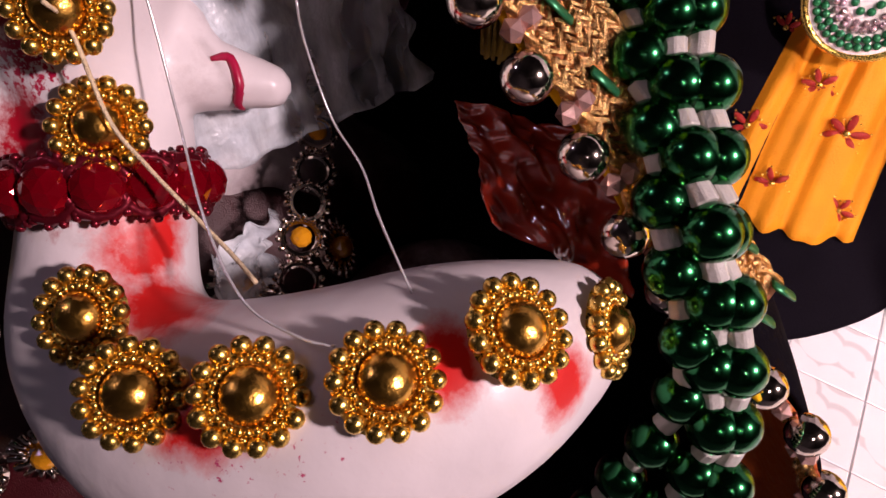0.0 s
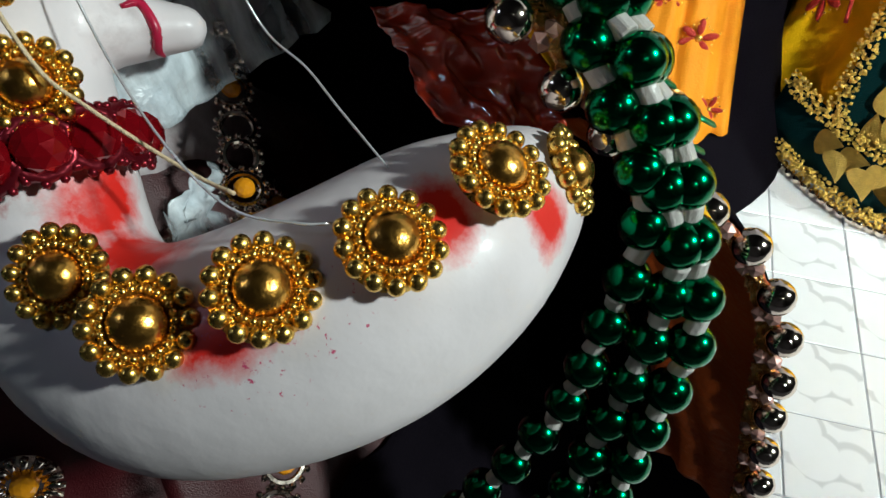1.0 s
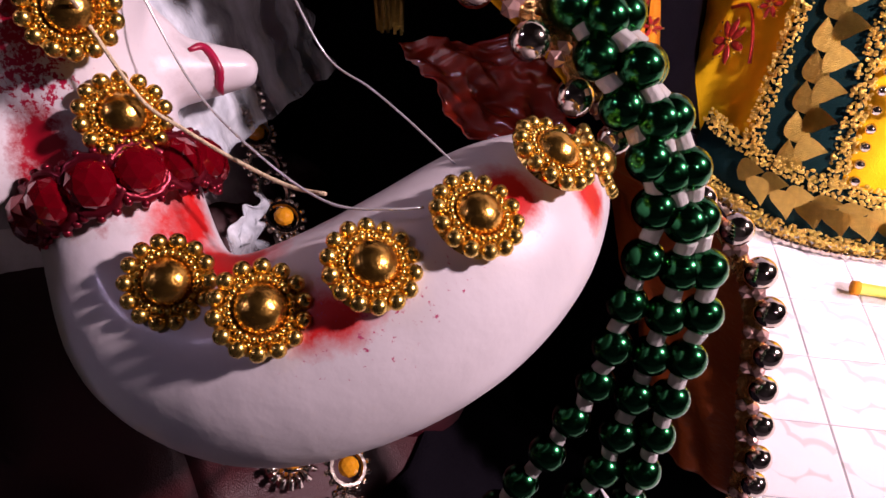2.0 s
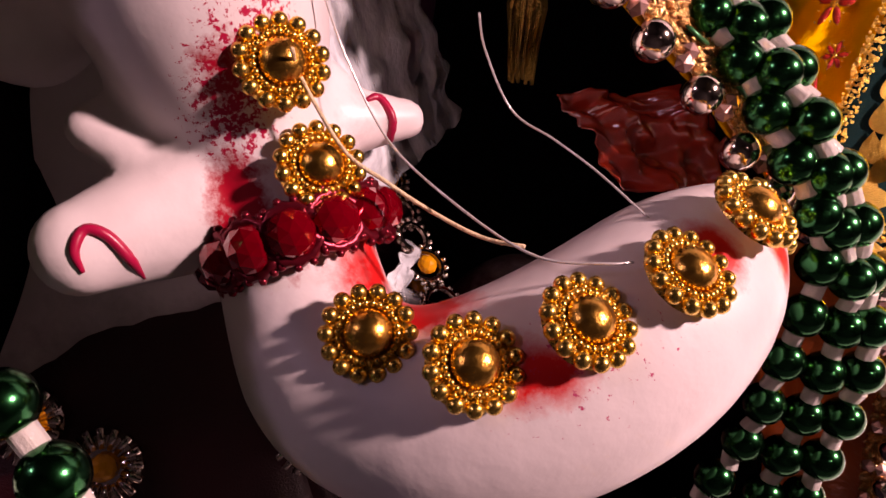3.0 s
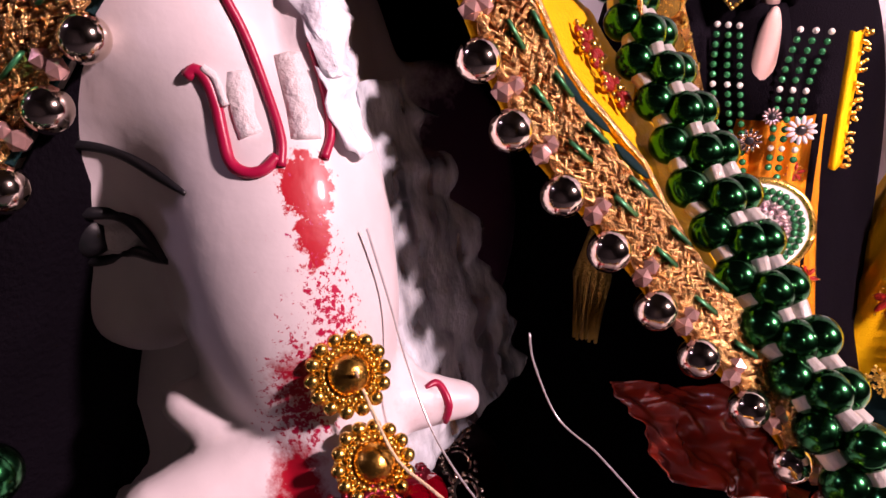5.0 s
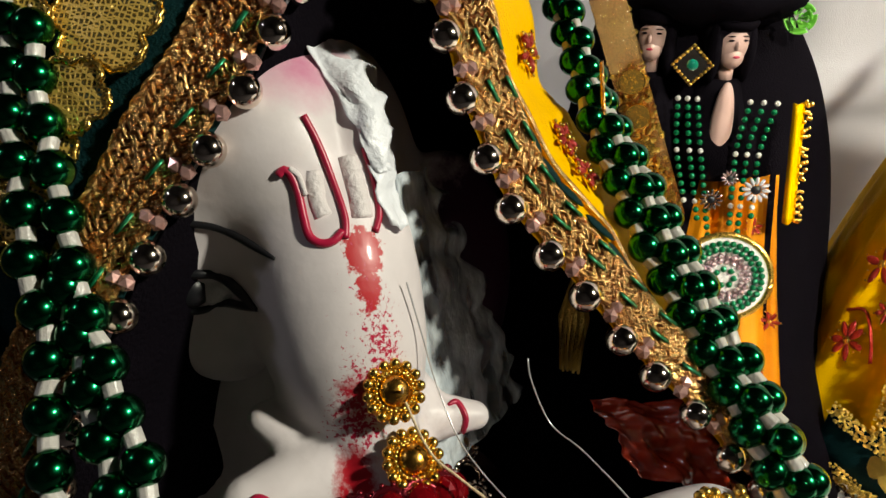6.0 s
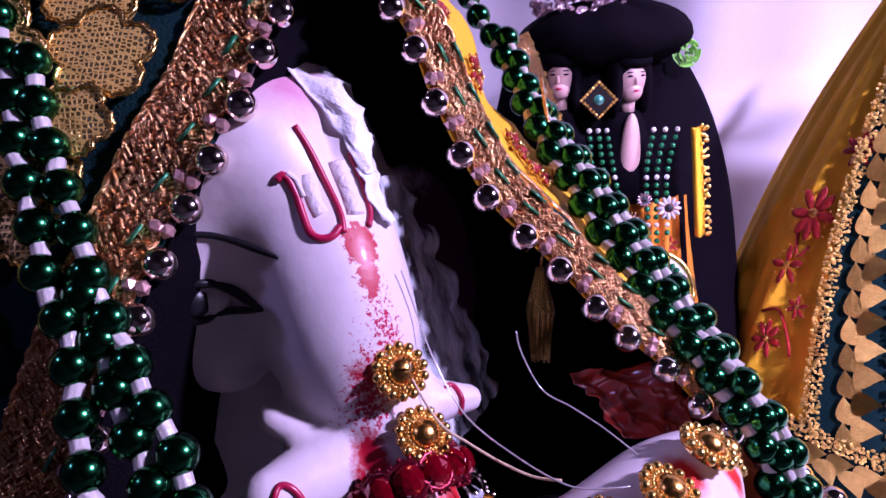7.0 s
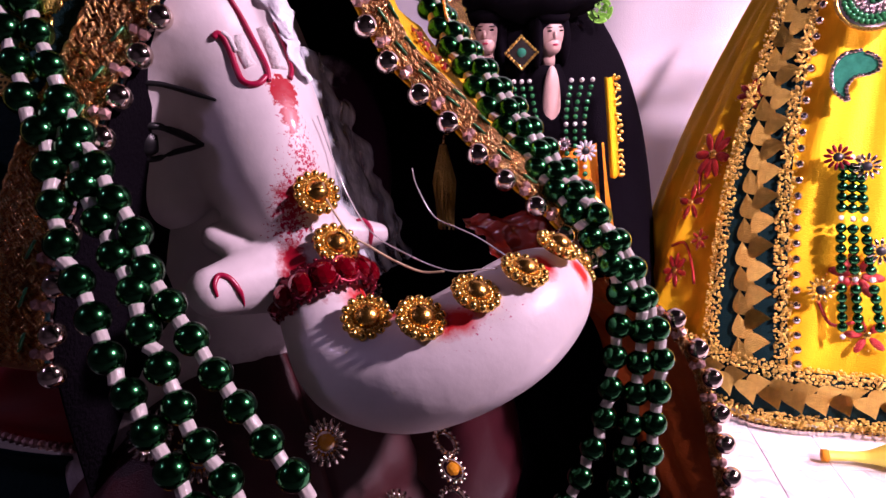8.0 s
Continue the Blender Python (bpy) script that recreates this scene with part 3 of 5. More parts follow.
thread("tinsel_thread", [at(0.0420, 0.0480, 0.0008), at(0.0410, 0.0450, 0.0025), at(0.0390, 0.0380, 0.0060), at(0.0380, 0.0300, 0.0080), at(0.0350, 0.0230, 0.0110), at(0.0320, 0.0190, 0.0200), at(0.0310, 0.0180, 0.0260)], 0.00018, TINSEL, TEXT_TINSEL)

# ---- robe over the chest ----
def robe_point(a, u, out=0.0):
    k = min(1, (-0.022 - u) / 0.055)
    low = max(0, -0.085 - u) / 0.148
    rs, rf = 0.066 * math.sqrt(k) + 0.115 * low + out, 0.048 * math.sqrt(k) + 0.115 * low + out
    w = 1 + (0.025 * math.sin(17 * a + 40 * u) + 0.014 * math.sin(31 * a - 70 * u)) * min(1, 0.3 + low * 2)
    return at(rs * w * math.sin(a), -0.034 + rf * w * math.cos(a), u)


robe = thing("robe", at(0, 0, -0.232), "crimson satin robe with a dark velvet skirt over the statue's body", "robe")
for name, material, top, low in (("bodice", RED_CLOTH, -0.024, -0.118), ("skirt", BLACK_CLOTH, -0.108, -0.232)):
    rows = [[robe_point(math.tau * j / 119, top + (low - top) * i / 29, 0.003 if name == "skirt" else 0.0) - robe.matrix_world.translation for j in range(120)] for i in range(30)]
    part(name, grid_mesh(name, rows, material, 0.001), robe)

# ---- black shell under the cheeks, added to stand in for shade on the neck ----
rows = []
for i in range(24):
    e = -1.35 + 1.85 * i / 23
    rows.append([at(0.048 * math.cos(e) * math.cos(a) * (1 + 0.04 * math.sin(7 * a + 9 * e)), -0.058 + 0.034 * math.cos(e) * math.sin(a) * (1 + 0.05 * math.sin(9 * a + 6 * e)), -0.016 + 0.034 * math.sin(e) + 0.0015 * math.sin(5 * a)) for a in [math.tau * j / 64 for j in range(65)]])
tagged(new("neck_shade", grid_mesh("neck_shade", rows, BLACK_CLOTH, 0.0008)), "black shell round the statue's neck standing in for shade", "scarf")

# ---- silver brooches pinned on the robe ----
b = bmesh.new()
rod(b, 0.0050, 0.0046, 0.0012, n=24)
BROOCH_BASE = mesh_of("base", b, SILVER, False)
b = bmesh.new()
rod(b, 0.0005, 0.0007, 0.0030, Matrix.Rotation(math.pi / 2, 4, "Y"), 5)
BROOCH_RAY = mesh_of("ray", b, SILVER)
b = bmesh.new()
bmesh.ops.create_icosphere(b, subdivisions=2, radius=0.0021, matrix=stretch(1, 1, 0.8))
BROOCH_STONE = mesh_of("amber_stone", b, AMBER, False)


def brooch(m, size=1.0):
    ob = thing("brooch", m, "round silver brooch with rays and an amber stone", "brooch", "brooches on the robe")
    ob.scale = (size, size, size)
    part("base", BROOCH_BASE, ob)
    part("amber_stone", BROOCH_STONE, ob, move(0, 0, 0.0012), "glossy amber-yellow stone")
    for k in range(16):
        a = k * math.tau / 16
        part("ray", BROOCH_RAY, ob, Matrix.Rotation(a, 4, "Z") @ move(0.0042, 0, 0.0009))
    return ob


for deg, u in ((-40, -0.055), (-47, -0.072), (-34, -0.088), (-20, -0.078), (2, -0.059), (26, -0.048), (38, -0.062), (44, -0.076), (18, -0.088), (58, -0.052), (-62, -0.050), (-56, -0.092)):
    a = math.radians(deg)
    p = robe_point(a, u)
    n = (robe_point(a + 0.04, u) - robe_point(a - 0.04, u)).cross(robe_point(a, u + 0.004) - robe_point(a, u - 0.004)).normalized()
    if n.dot(p - at(0, -0.034, u)) < 0:
        n = -n
    brooch(facing(p + n * 0.0012, n, deg), 1.3)

# ---- silver necklace hanging behind and under the trunk ----
b = bmesh.new()
tube(b, [(0.0034 * math.cos(k * math.tau / 20), 0.0034 * math.sin(k * math.tau / 20), 0) for k in range(21)], 0.0006, 6)
for k in range(14):
    a = k * math.tau / 14
    ball(b, 0.0007, move(0.0043 * math.cos(a), 0.0043 * math.sin(a), 0.0002), 6, 5)
LINK = mesh_of("link", b, SILVER, False)
necklace = thing("necklace", at(0.040, -0.030, -0.008), "silver necklace of beaded rings with yellow stones", "necklace")
line = smooth_line([tuple(at(*q)) for q in ((0.0400, -0.0300, -0.0080), (0.0370, -0.0140, -0.0240), (0.0316, 0.0067, -0.0290), (0.0290, 0.0260, -0.0460), (0.0217, 0.0440, -0.0600), (0.0120, 0.0530, -0.0720), (0.0, 0.0560, -0.0800))], 0.0086)
for k, p in enumerate(line):
    m = necklace.matrix_world.inverted() @ facing(Vector(p), turn_to(0.15, 0.55, 0.8) + Vector((0.2 * math.sin(k * 2.0), 0, 0)), k)
    link = part("link", LINK, necklace, m)
    if k % 3 == 2:
        part("yellow_stone", BROOCH_STONE, link, move(0, 0, 0.0006), "glossy amber-yellow stone")

# ---- green bead garlands ----
BEAD_R = 0.0042
b = bmesh.new()
ball(b, BEAD_R, u=20, v=14)
GREEN_BEAD = mesh_of("green_bead", b, GREEN_PEARL)
b = bmesh.new()
rod(b, 0.0019, 0.0019, 0.0036, n=8)
bmesh.ops.bevel(b, geom=b.edges[:], offset=0.0002, segments=1, affect="EDGES")
BUGLE = mesh_of("glass_spacer", b, CRYSTAL, False)


def garland(name, points, label, group, pitch=0.0102):
    """A string of green beads with short glass spacers between them."""
    line = smooth_line(points, 0.0005)
    step = int(round(pitch / 0.0005))
    ob = thing(name, Vector(line[0]), label, "bead string", group)
    inv = ob.matrix_world.inverted()
    b = bmesh.new()
    tube(b, [inv @ Vector(p) for p in line[::6]], 0.0004, 5)
    part("cord", mesh_of("cord", b, CREAM_THREAD), ob)
    for k in range(step // 2, len(line) - step, step):
        along = Vector(line[k + 2] - line[k - 2])
        jig = Vector((random.uniform(-1, 1), random.uniform(-1, 1), 0)) * 0.0004
        part("green_bead", GREEN_BEAD, ob, inv @ facing(Vector(line[k]) + jig, along))
        j = k + step // 2
        along = Vector(line[j + 2] - line[j - 2]) + Vector((random.uniform(-1, 1), random.uniform(-1, 1), random.uniform(-1, 1))) * 0.0006
        part("glass_spacer", BUGLE, ob, inv @ facing(Vector(line[j]) + jig, along, random.random() * 3))
    return ob


TEXT = "string of glossy dark green pearls with clear glass spacers"
R_A = [(-0.0440, 0.2040, 0.345), (-0.0428, 0.1983, 0.3341), (-0.0373, 0.1888, 0.3245), (-0.0312, 0.1805, 0.3165), (-0.0208, 0.161, 0.2969), (-0.0103, 0.146, 0.2813), (0.0003, 0.1316, 0.2669), (0.0125, 0.1176, 0.2532),
       (0.0243, 0.1056, 0.2410), (0.0305, 0.0990, 0.2336), (0.0375, 0.0945, 0.2241), (0.0408, 0.0900, 0.2126), (0.0395, 0.0860, 0.2000), (0.0372, 0.0812, 0.1865), (0.0340, 0.0766, 0.1740), (0.0290, 0.0722, 0.1632), (0.020, 0.066, 0.148), (0.010, 0.061, 0.132)]
R_B = [(-0.030, 0.185, 0.322), (-0.0182, 0.1643, 0.2996), (-0.0073, 0.1491, 0.2845), (0.0047, 0.134, 0.2692), (0.0150, 0.1220, 0.2570), (0.0234, 0.1117, 0.2473), (0.0330, 0.1020, 0.2390), (0.0407, 0.0952, 0.2244), (0.0466, 0.0906, 0.2124),
       (0.0472, 0.0866, 0.2003), (0.0455, 0.0822, 0.1880), (0.0436, 0.0780, 0.1770), (0.0418, 0.0740, 0.1670), (0.0395, 0.0705, 0.1570), (0.034, 0.066, 0.142), (0.026, 0.061, 0.127)]
R_C = [(-0.022, 0.176, 0.305), (-0.010, 0.158, 0.290), (0.004, 0.141, 0.274), (0.0192, 0.1225, 0.2560), (0.0305, 0.1085, 0.2430), (0.0366, 0.1010, 0.2347), (0.0428, 0.0972, 0.2271), (0.0475, 0.0932, 0.2166), (0.0515, 0.0885, 0.2057), (0.0532, 0.0846, 0.1956),
       (0.0520, 0.0802, 0.1844), (0.0503, 0.0766, 0.1746), (0.0495, 0.0730, 0.1648), (0.048, 0.069, 0.153), (0.044, 0.065, 0.138)]
garland("bead_garland", R_A, TEXT, "garland beside the trunk tip")
garland("bead_garland", R_B, TEXT, "garland beside the trunk tip")
garland("bead_garland", R_C, TEXT, "garland beside the trunk tip")
L_P = [(-0.1385, 0.094, 0.346), (-0.1333, 0.0828, 0.3292), (-0.1252, 0.069, 0.3075), (-0.118, 0.0591, 0.2912), (-0.113, 0.0531, 0.2811), (-0.1079, 0.0489, 0.2734), (-0.1015, 0.0363, 0.2532), (-0.0956, 0.0308, 0.2439), (-0.0899, 0.0252, 0.2341),
       (-0.0847, 0.0209, 0.2256), (-0.078, 0.0159, 0.2168), (-0.0724, 0.0121, 0.209), (-0.066, 0.008, 0.199), (-0.060, 0.004, 0.189)]
L_Q = [(-0.1270, 0.083, 0.329), (-0.1226, 0.0758, 0.3155), (-0.1187, 0.0706, 0.3066), (-0.1136, 0.0656, 0.298), (-0.1092, 0.0608, 0.2897), (-0.1044, 0.056, 0.2812), (-0.0987, 0.0516, 0.2728), (-0.0935, 0.0468, 0.2646), (-0.0867, 0.0429, 0.2564),
       (-0.0825, 0.0377, 0.2473), (-0.0765, 0.0338, 0.2394), (-0.0699, 0.0294, 0.2311), (-0.0634, 0.0256, 0.2235), (-0.0566, 0.0223, 0.2157), (-0.0505, 0.019, 0.2087), (-0.0444, 0.0157, 0.2018), (-0.038, 0.0125, 0.194)]
L_R = [(-0.110, 0.058, 0.285), (-0.1030, 0.051, 0.273), (-0.0960, 0.0430, 0.2590), (-0.0857, 0.0348, 0.2449), (-0.0820, 0.0292, 0.2365), (-0.073, 0.0217, 0.2221), (-0.067, 0.0165, 0.2125), (-0.061, 0.0131, 0.2053), (-0.054, 0.009, 0.195)]
garland("bead_garland", L_P, TEXT, "garland over the veil")
garland("bead_garland", L_Q, TEXT, "garland over the veil")
garland("bead_garland", L_R, TEXT, "garland over the veil")

# ---- veil with braided border ----
RIM_R = [(-0.066, 0.116, 0.358), (-0.0571, 0.1156, 0.3373), (-0.0494, 0.1141, 0.3266), (-0.0440, 0.1100, 0.3132), (-0.039, 0.1072, 0.3027), (-0.031, 0.1051, 0.2879), (-0.022, 0.1045, 0.2778), (-0.013, 0.1035, 0.269), (-0.004, 0.104, 0.2587), (0.007, 0.1045, 0.2475),
         (0.016, 0.1044, 0.2395), (0.025, 0.104, 0.2294), (0.044, 0.1065, 0.2125), (0.0605, 0.109, 0.1993), (0.0700, 0.1072, 0.1869), (0.0758, 0.1056, 0.1744), (0.0796, 0.1034, 0.1584), (0.0820, 0.1016, 0.1460), (0.0855, 0.0996, 0.1330), (0.089, 0.098, 0.118), (0.092, 0.097, 0.10)]
RIM_L = [(-0.068, 0.117, 0.358), (-0.076, 0.109, 0.3379), (-0.0807, 0.1000, 0.3274), (-0.083, 0.091, 0.3171), (-0.088, 0.0820, 0.3063), (-0.094, 0.0758, 0.295), (-0.098, 0.0680, 0.2850), (-0.100, 0.0605, 0.2771), (-0.105, 0.054, 0.264), (-0.110, 0.048, 0.250), (-0.114, 0.044, 0.235), (-0.118, 0.042, 0.215)]


b = bmesh.new()
ball(b, 0.0037, u=18, v=12)
RIM_BEAD = mesh_of("rim_bead", b, SILVER)
b = bmesh.new()
bmesh.ops.create_icosphere(b, subdivisions=1, radius=0.0019)
SEED_BEAD = mesh_of("seed_bead", b, ROSE_GLASS, False)
b = bmesh.new()
rod(b, 0.0007, 0.0007, 0.0052, stretch(1.6, 0.55, 1) @ Matrix.Rotation(0.25, 4, "X"), 6)
STITCH = mesh_of("green_stitch", b, GREEN_THREAD)


def stick_mesh(name, sticks, material, extra=None):
    """Many short four-sided tapered threads (middle, direction, length, radius) in one mesh."""
    verts, faces = [], []
    for c, d, length, r in sticks:
        q = d.to_track_quat("Z", "Y")
        a, b_ = q @ Vector((r * 1.3, 0, 0)), q @ Vector((0, r * 0.7, 0))
        h = d * (length / 2)
        k = len(verts)
        verts += [c - h + a, c - h + b_, c - h - a, c - h - b_, c + h + a * 0.7, c + h + b_ * 0.7, c + h - a * 0.7, c + h - b_ * 0.7]
        faces += [(k, k + 1, k + 5, k + 4), (k + 1, k + 2, k + 6, k + 5), (k + 2, k + 3, k + 7, k + 6), (k + 3, k, k + 4, k + 7), (k + 3, k + 2, k + 1, k), (k + 4, k + 5, k + 6, k + 7)]
    me = bpy.data.meshes.new(name)
    me.from_pydata([tuple(v) for v in verts], [], faces)
    if extra is not None:
        bm = bmesh.new()
        bm.from_mesh(me)
        extra(bm)
        bm.to_mesh(me)
        bm.free()
    me.materials.append(material)
    return me


def frames_along(line, out):
    """Tangent, outward and surface normal at each point of a rim."""
    res = []
    for i in range(len(line)):
        t = Vector(line[min(i + 2, len(line) - 1)] - line[max(i - 2, 0)]).normalized()
        o = out(i / (len(line) - 1))
        o = (o - t * o.dot(t)).normalized()
        n = t.cross(o).normalized()
        if n.y > 0:
            n = -n
        res.append((Vector(line[i]), t, o, n))
    return res


def braided(veil, fr, w0, w1, name):
    """Plaited metal threads on a woven strip between two distances from the rim."""
    inv = veil.matrix_world.inverted()
    strip = [[inv @ (p + o * (w0 + (w1 - w0) * j / 6) + n * 0.0004) for j in range(7)] for p, t, o, n in fr]
    part("braid_backing", grid_mesh("braid_backing", strip, BRAID_RED, 0.0004), veil)
    sticks = []
    lanes = max(2, int((w1 - w0) / 0.0025))
    pitch = (w1 - w0) / lanes
    shift = inv.translation
    for lane in range(lanes):
        mid = w0 + pitch * (lane + 0.5)
        for k in range(len(fr) - 2):
            p, t, o, n = fr[k]
            for side in (-1, 1):
                for ply in range(3):
                    d = (t * random.uniform(0.7, 1.0) + o * side * random.uniform(0.55, 1.0) + n * random.uniform(-0.35, 0.35)).normalized()
                    c = p + o * (mid + side * pitch * 0.24 + random.uniform(-0.0003, 0.0003)) + n * random.uniform(0.0009, 0.0019) + t * random.uniform(-0.0005, 0.0005)
                    sticks.append((c + shift, d, random.uniform(0.0018, 0.0030), random.uniform(0.00028, 0.00046)))

    def edges(bm):
        for w in (w0 + 0.0002, w1 - 0.0002):
            for phase in (0, math.pi):
                tube(bm, [inv @ (p + o * (w + 0.0005 * math.sin(i * 1.1 + phase)) + n * (0.0012 + 0.0005 * math.cos(i * 1.1 + phase))) for i, (p, t, o, n) in enumerate(fr)], 0.0006, 5)

    return part(name, stick_mesh(name, sticks, BRAID_GOLD, edges), veil)


def veil_panel(fr, width, name, material, sag, veil):
    pts = []
    for i, (p, t, o, n) in enumerate(fr):
        row = []
        for j in range(14):
            w = width * j / 13 * (1 - 0.35 * i / len(fr))
            row.append(p + o * w + n * (-0.0002 + 0.0016 * math.sin(j * 1.3 + i * 0.11) * (j / 13) + 0.0012 * math.sin(i * 0.23) * (j / 13)) + Vector((0, 0, -sag * (j / 13) ** 2)) - veil.matrix_world.translation)
        pts.append(row)
    return part(name, grid_mesh(name, pts, material, 0.0008), veil)


def rim_beads(veil, fr, every, first, last, inward):
    inv = veil.matrix_world.inverted()
    k = first
    while k < min(last, len(fr)):
        p, t, o, n = fr[int(k)]
        part("rim_bead", RIM_BEAD, veil, inv @ facing(p - o * inward + n * 0.0012, t, random.random() * 3))
        h = int(k + every / 2)
        if h < len(fr):
            p, t, o, n = fr[h]
            for w in (-0.0005, 0.0022):
                part("seed_bead", SEED_BEAD, veil, inv @ facing(p + o * w + n * 0.0016, t, random.random() * 3))
        k += every


veil = thing("veil", (-0.066, 0.15, 0.37), "yellow and green head veil with gold braid and silver beads", "veil")
fr_r = frames_along(smooth_line(RIM_R, 0.0015), lambda k: Vector((0.55, 0.83, 0.05)) if k < 0.6 else Vector((-0.8, 0.5, -0.2)))
split = int(len(fr_r) * 0.60)
strand = smooth_line(R_A, 0.0015)
rows = []
for p, t, o, n in fr_r[:split]:
    far = min((Vector(q) for q in strand), key=lambda q: abs(q.z - p.z - 0.012))
    away = (far - p) - t * (far - p).dot(t)
    reach = min(away.length + 0.004, 0.050)
    away.normalize()
    back = Vector((0.15, 0.75, -0.62)).normalized()
    rows.append([p + away * reach * w + back * (0.0105 * min(1, w * 1.3) ** 1.5 + 0.0012 * math.sin(5 * w + 60 * p.z) * w) - veil.matrix_world.translation for w in [j / 15 for j in range(16)]])
panel_rows = rows
part("yellow_panel", grid_mesh("yellow_panel", rows, YELLOW, 0.0008), veil)
braided(veil, fr_r[:split], 0.0008, 0.0125, "braid")
rim_beads(veil, fr_r, 8.6, 3, len(fr_r), 0.0022)
fr_d = frames_along(smooth_line(RIM_R, 0.0015)[split - 4:], lambda k: Vector((-0.75, 0.65, -0.1)))
veil_panel(fr_d, 0.045, "lining_panel", LINING, 0.0, veil)
braided(veil, fr_d, 0.0, 0.0035, "narrow_braid")
fr_l = frames_along(smooth_line(RIM_L, 0.0015), lambda k: Vector((-0.97, -0.08, 0.16)))
veil_panel(fr_l, 0.085, "velvet_panel", TEAL, 0.006, veil)
braided(veil, fr_l, 0.0010, 0.0165, "braid")
rim_beads(veil, fr_l, 8.6, 4, len(fr_l), 0.0018)
inv = veil.matrix_world.inverted()
for fr, w in ((fr_r[:split], 0.0062), (fr_l, 0.0055), (fr_r[:split], 0.0118)):
    for k in range(5, len(fr), 8):
        p, t, o, n = fr[k]
        part("green_stitch", STITCH, veil, inv @ facing(p + o * w + n * 0.0022, (t + o * 0.4)))

# black hood behind the head
right = smooth_line(RIM_R + [(0.095, 0.100, 0.05), (0.097, 0.104, 0.002)], 0.003)
left_line = smooth_line(RIM_L + [(-0.120, 0.046, 0.16), (-0.121, 0.052, 0.08), (-0.121, 0.060, 0.002)], 0.003)
rows = []
for i in range(60):
    k = i / 59
    a = Vector(right[int(k * (len(right) - 1))])
    c = Vector(left_line[int(k * (len(left_line) - 1))])
    mid = (a + c) / 2 + Vector((0.01, 0.02 + 0.19 * min(1, (k + 0.02) * 3.2), 0.0))
    rows.append([a * (1 - t) ** 2 + mid * 2 * t * (1 - t) + c * t * t - veil.matrix_world.translation + Vector((0, 0.003, 0)) for t in [j / 30 for j in range(31)]])
part("black_lining", grid_mesh("black_lining", rows, BLACK_CLOTH, 0.001), veil)


# lace flowers on the velvet and red motifs on the yellow
def petal_patch(bm, m, r, lobes, thick=0.0006):
    n = lobes * 10
    top, low = [], []
    for k in range(n):
        a = k * math.tau / n
        rr = r * (0.72 + 0.28 * abs(math.cos(lobes * a / 2)) ** 0.7)
        top.append(bm.verts.new(m @ Vector((rr * math.cos(a), rr * math.sin(a), thick))))
        low.append(bm.verts.new(m @ Vector((rr * math.cos(a), rr * math.sin(a), -thick))))
    mid = bm.verts.new(m @ Vector((0, 0, thick * 2)))
    for k in range(n):
        bm.faces.new((top[k], top[(k + 1) % n], mid))
        bm.faces.new((low[k], low[(k + 1) % n], top[(k + 1) % n], top[k]))


def sequin_motif(m, r, lobes):
    """Leaf-shaped red petals round a gilt heart."""
    bm = bmesh.new()
    for k in range(lobes):
        turn = Matrix.Rotation(k * math.tau / lobes + 0.2 * math.sin(5 * k), 4, "Z")
        ball(bm, 1, m @ turn @ move(r * 0.60, 0, 0.0004) @ stretch(r * 0.44, r * 0.20, 0.0010), 10, 6)
    n = len(bm.faces)
    ball(bm, 1, m @ move(0, 0, 0.0008) @ stretch(r * 0.20, r * 0.20, 0.0012), 10, 6)
    for k in range(lobes * 3):
        a = k * math.tau / (lobes * 3)
        ball(bm, 1, m @ move(r * (0.86 + 0.2 * math.cos(lobes * a)) * math.cos(a), r * (0.86 + 0.2 * math.cos(lobes * a)) * math.sin(a), 0.0006) @ stretch(0.0007, 0.0007, 0.0007), 6, 4)
    bm.faces.ensure_lookup_table()
    for f in bm.faces[n:]:
        f.material_index = 1
    return mesh_of("red_motif", bm, [MOTIF_RED, GOLD])


LACE = shader("gold_lace_net", (0.84, 0.52, 0.12), 0.35, 0.35, 0.3, 300, 1.0, 1500)
nl = LACE.node_tree
tc = nl.nodes.new("ShaderNodeTexCoord")
cell = nl.nodes.new("ShaderNodeTexVoronoi")
cell.feature = "DISTANCE_TO_EDGE"
cell.inputs["Scale"].default_value = 850
cell.inputs["Randomness"].default_value = 0.45
nl.links.new(tc.outputs["Object"], cell.inputs["Vector"])
weave = nl.nodes.new("ShaderNodeMapRange")
weave.inputs[1].default_value, weave.inputs[2].default_value = 0.10, 0.22
weave.inputs[3].default_value, weave.inputs[4].default_value = 1.0, 0.18
nl.links.new(cell.outputs["Distance"], weave.inputs[0])
nl.links.new(weave.outputs[0], nl.nodes["Principled BSDF"].inputs["Alpha"])
nl.links.new(weave.outputs[0], nl.nodes["Bump"].inputs["Height"])
GILT_LEAF = shader("gold_sequin_cloth", (0.90, 0.54, 0.12), 0.34, 0.5, 0.3, 250, 0.9, 1300)


def scalloped_rim(bm, m, r, lobes):
    """A raised gold cord round a lace flower."""
    n = lobes * 14
    ring = []
    for k in range(n + 1):
        a = k * math.tau / n
        rr = r * (0.72 + 0.28 * abs(math.cos(lobes * a / 2)) ** 0.7) + 0.0004 * math.sin(k * 2.2)
        ring.append(m @ Vector((rr * math.cos(a), rr * math.sin(a), 0.0007)))
    tube(bm, ring, 0.0007, 5)


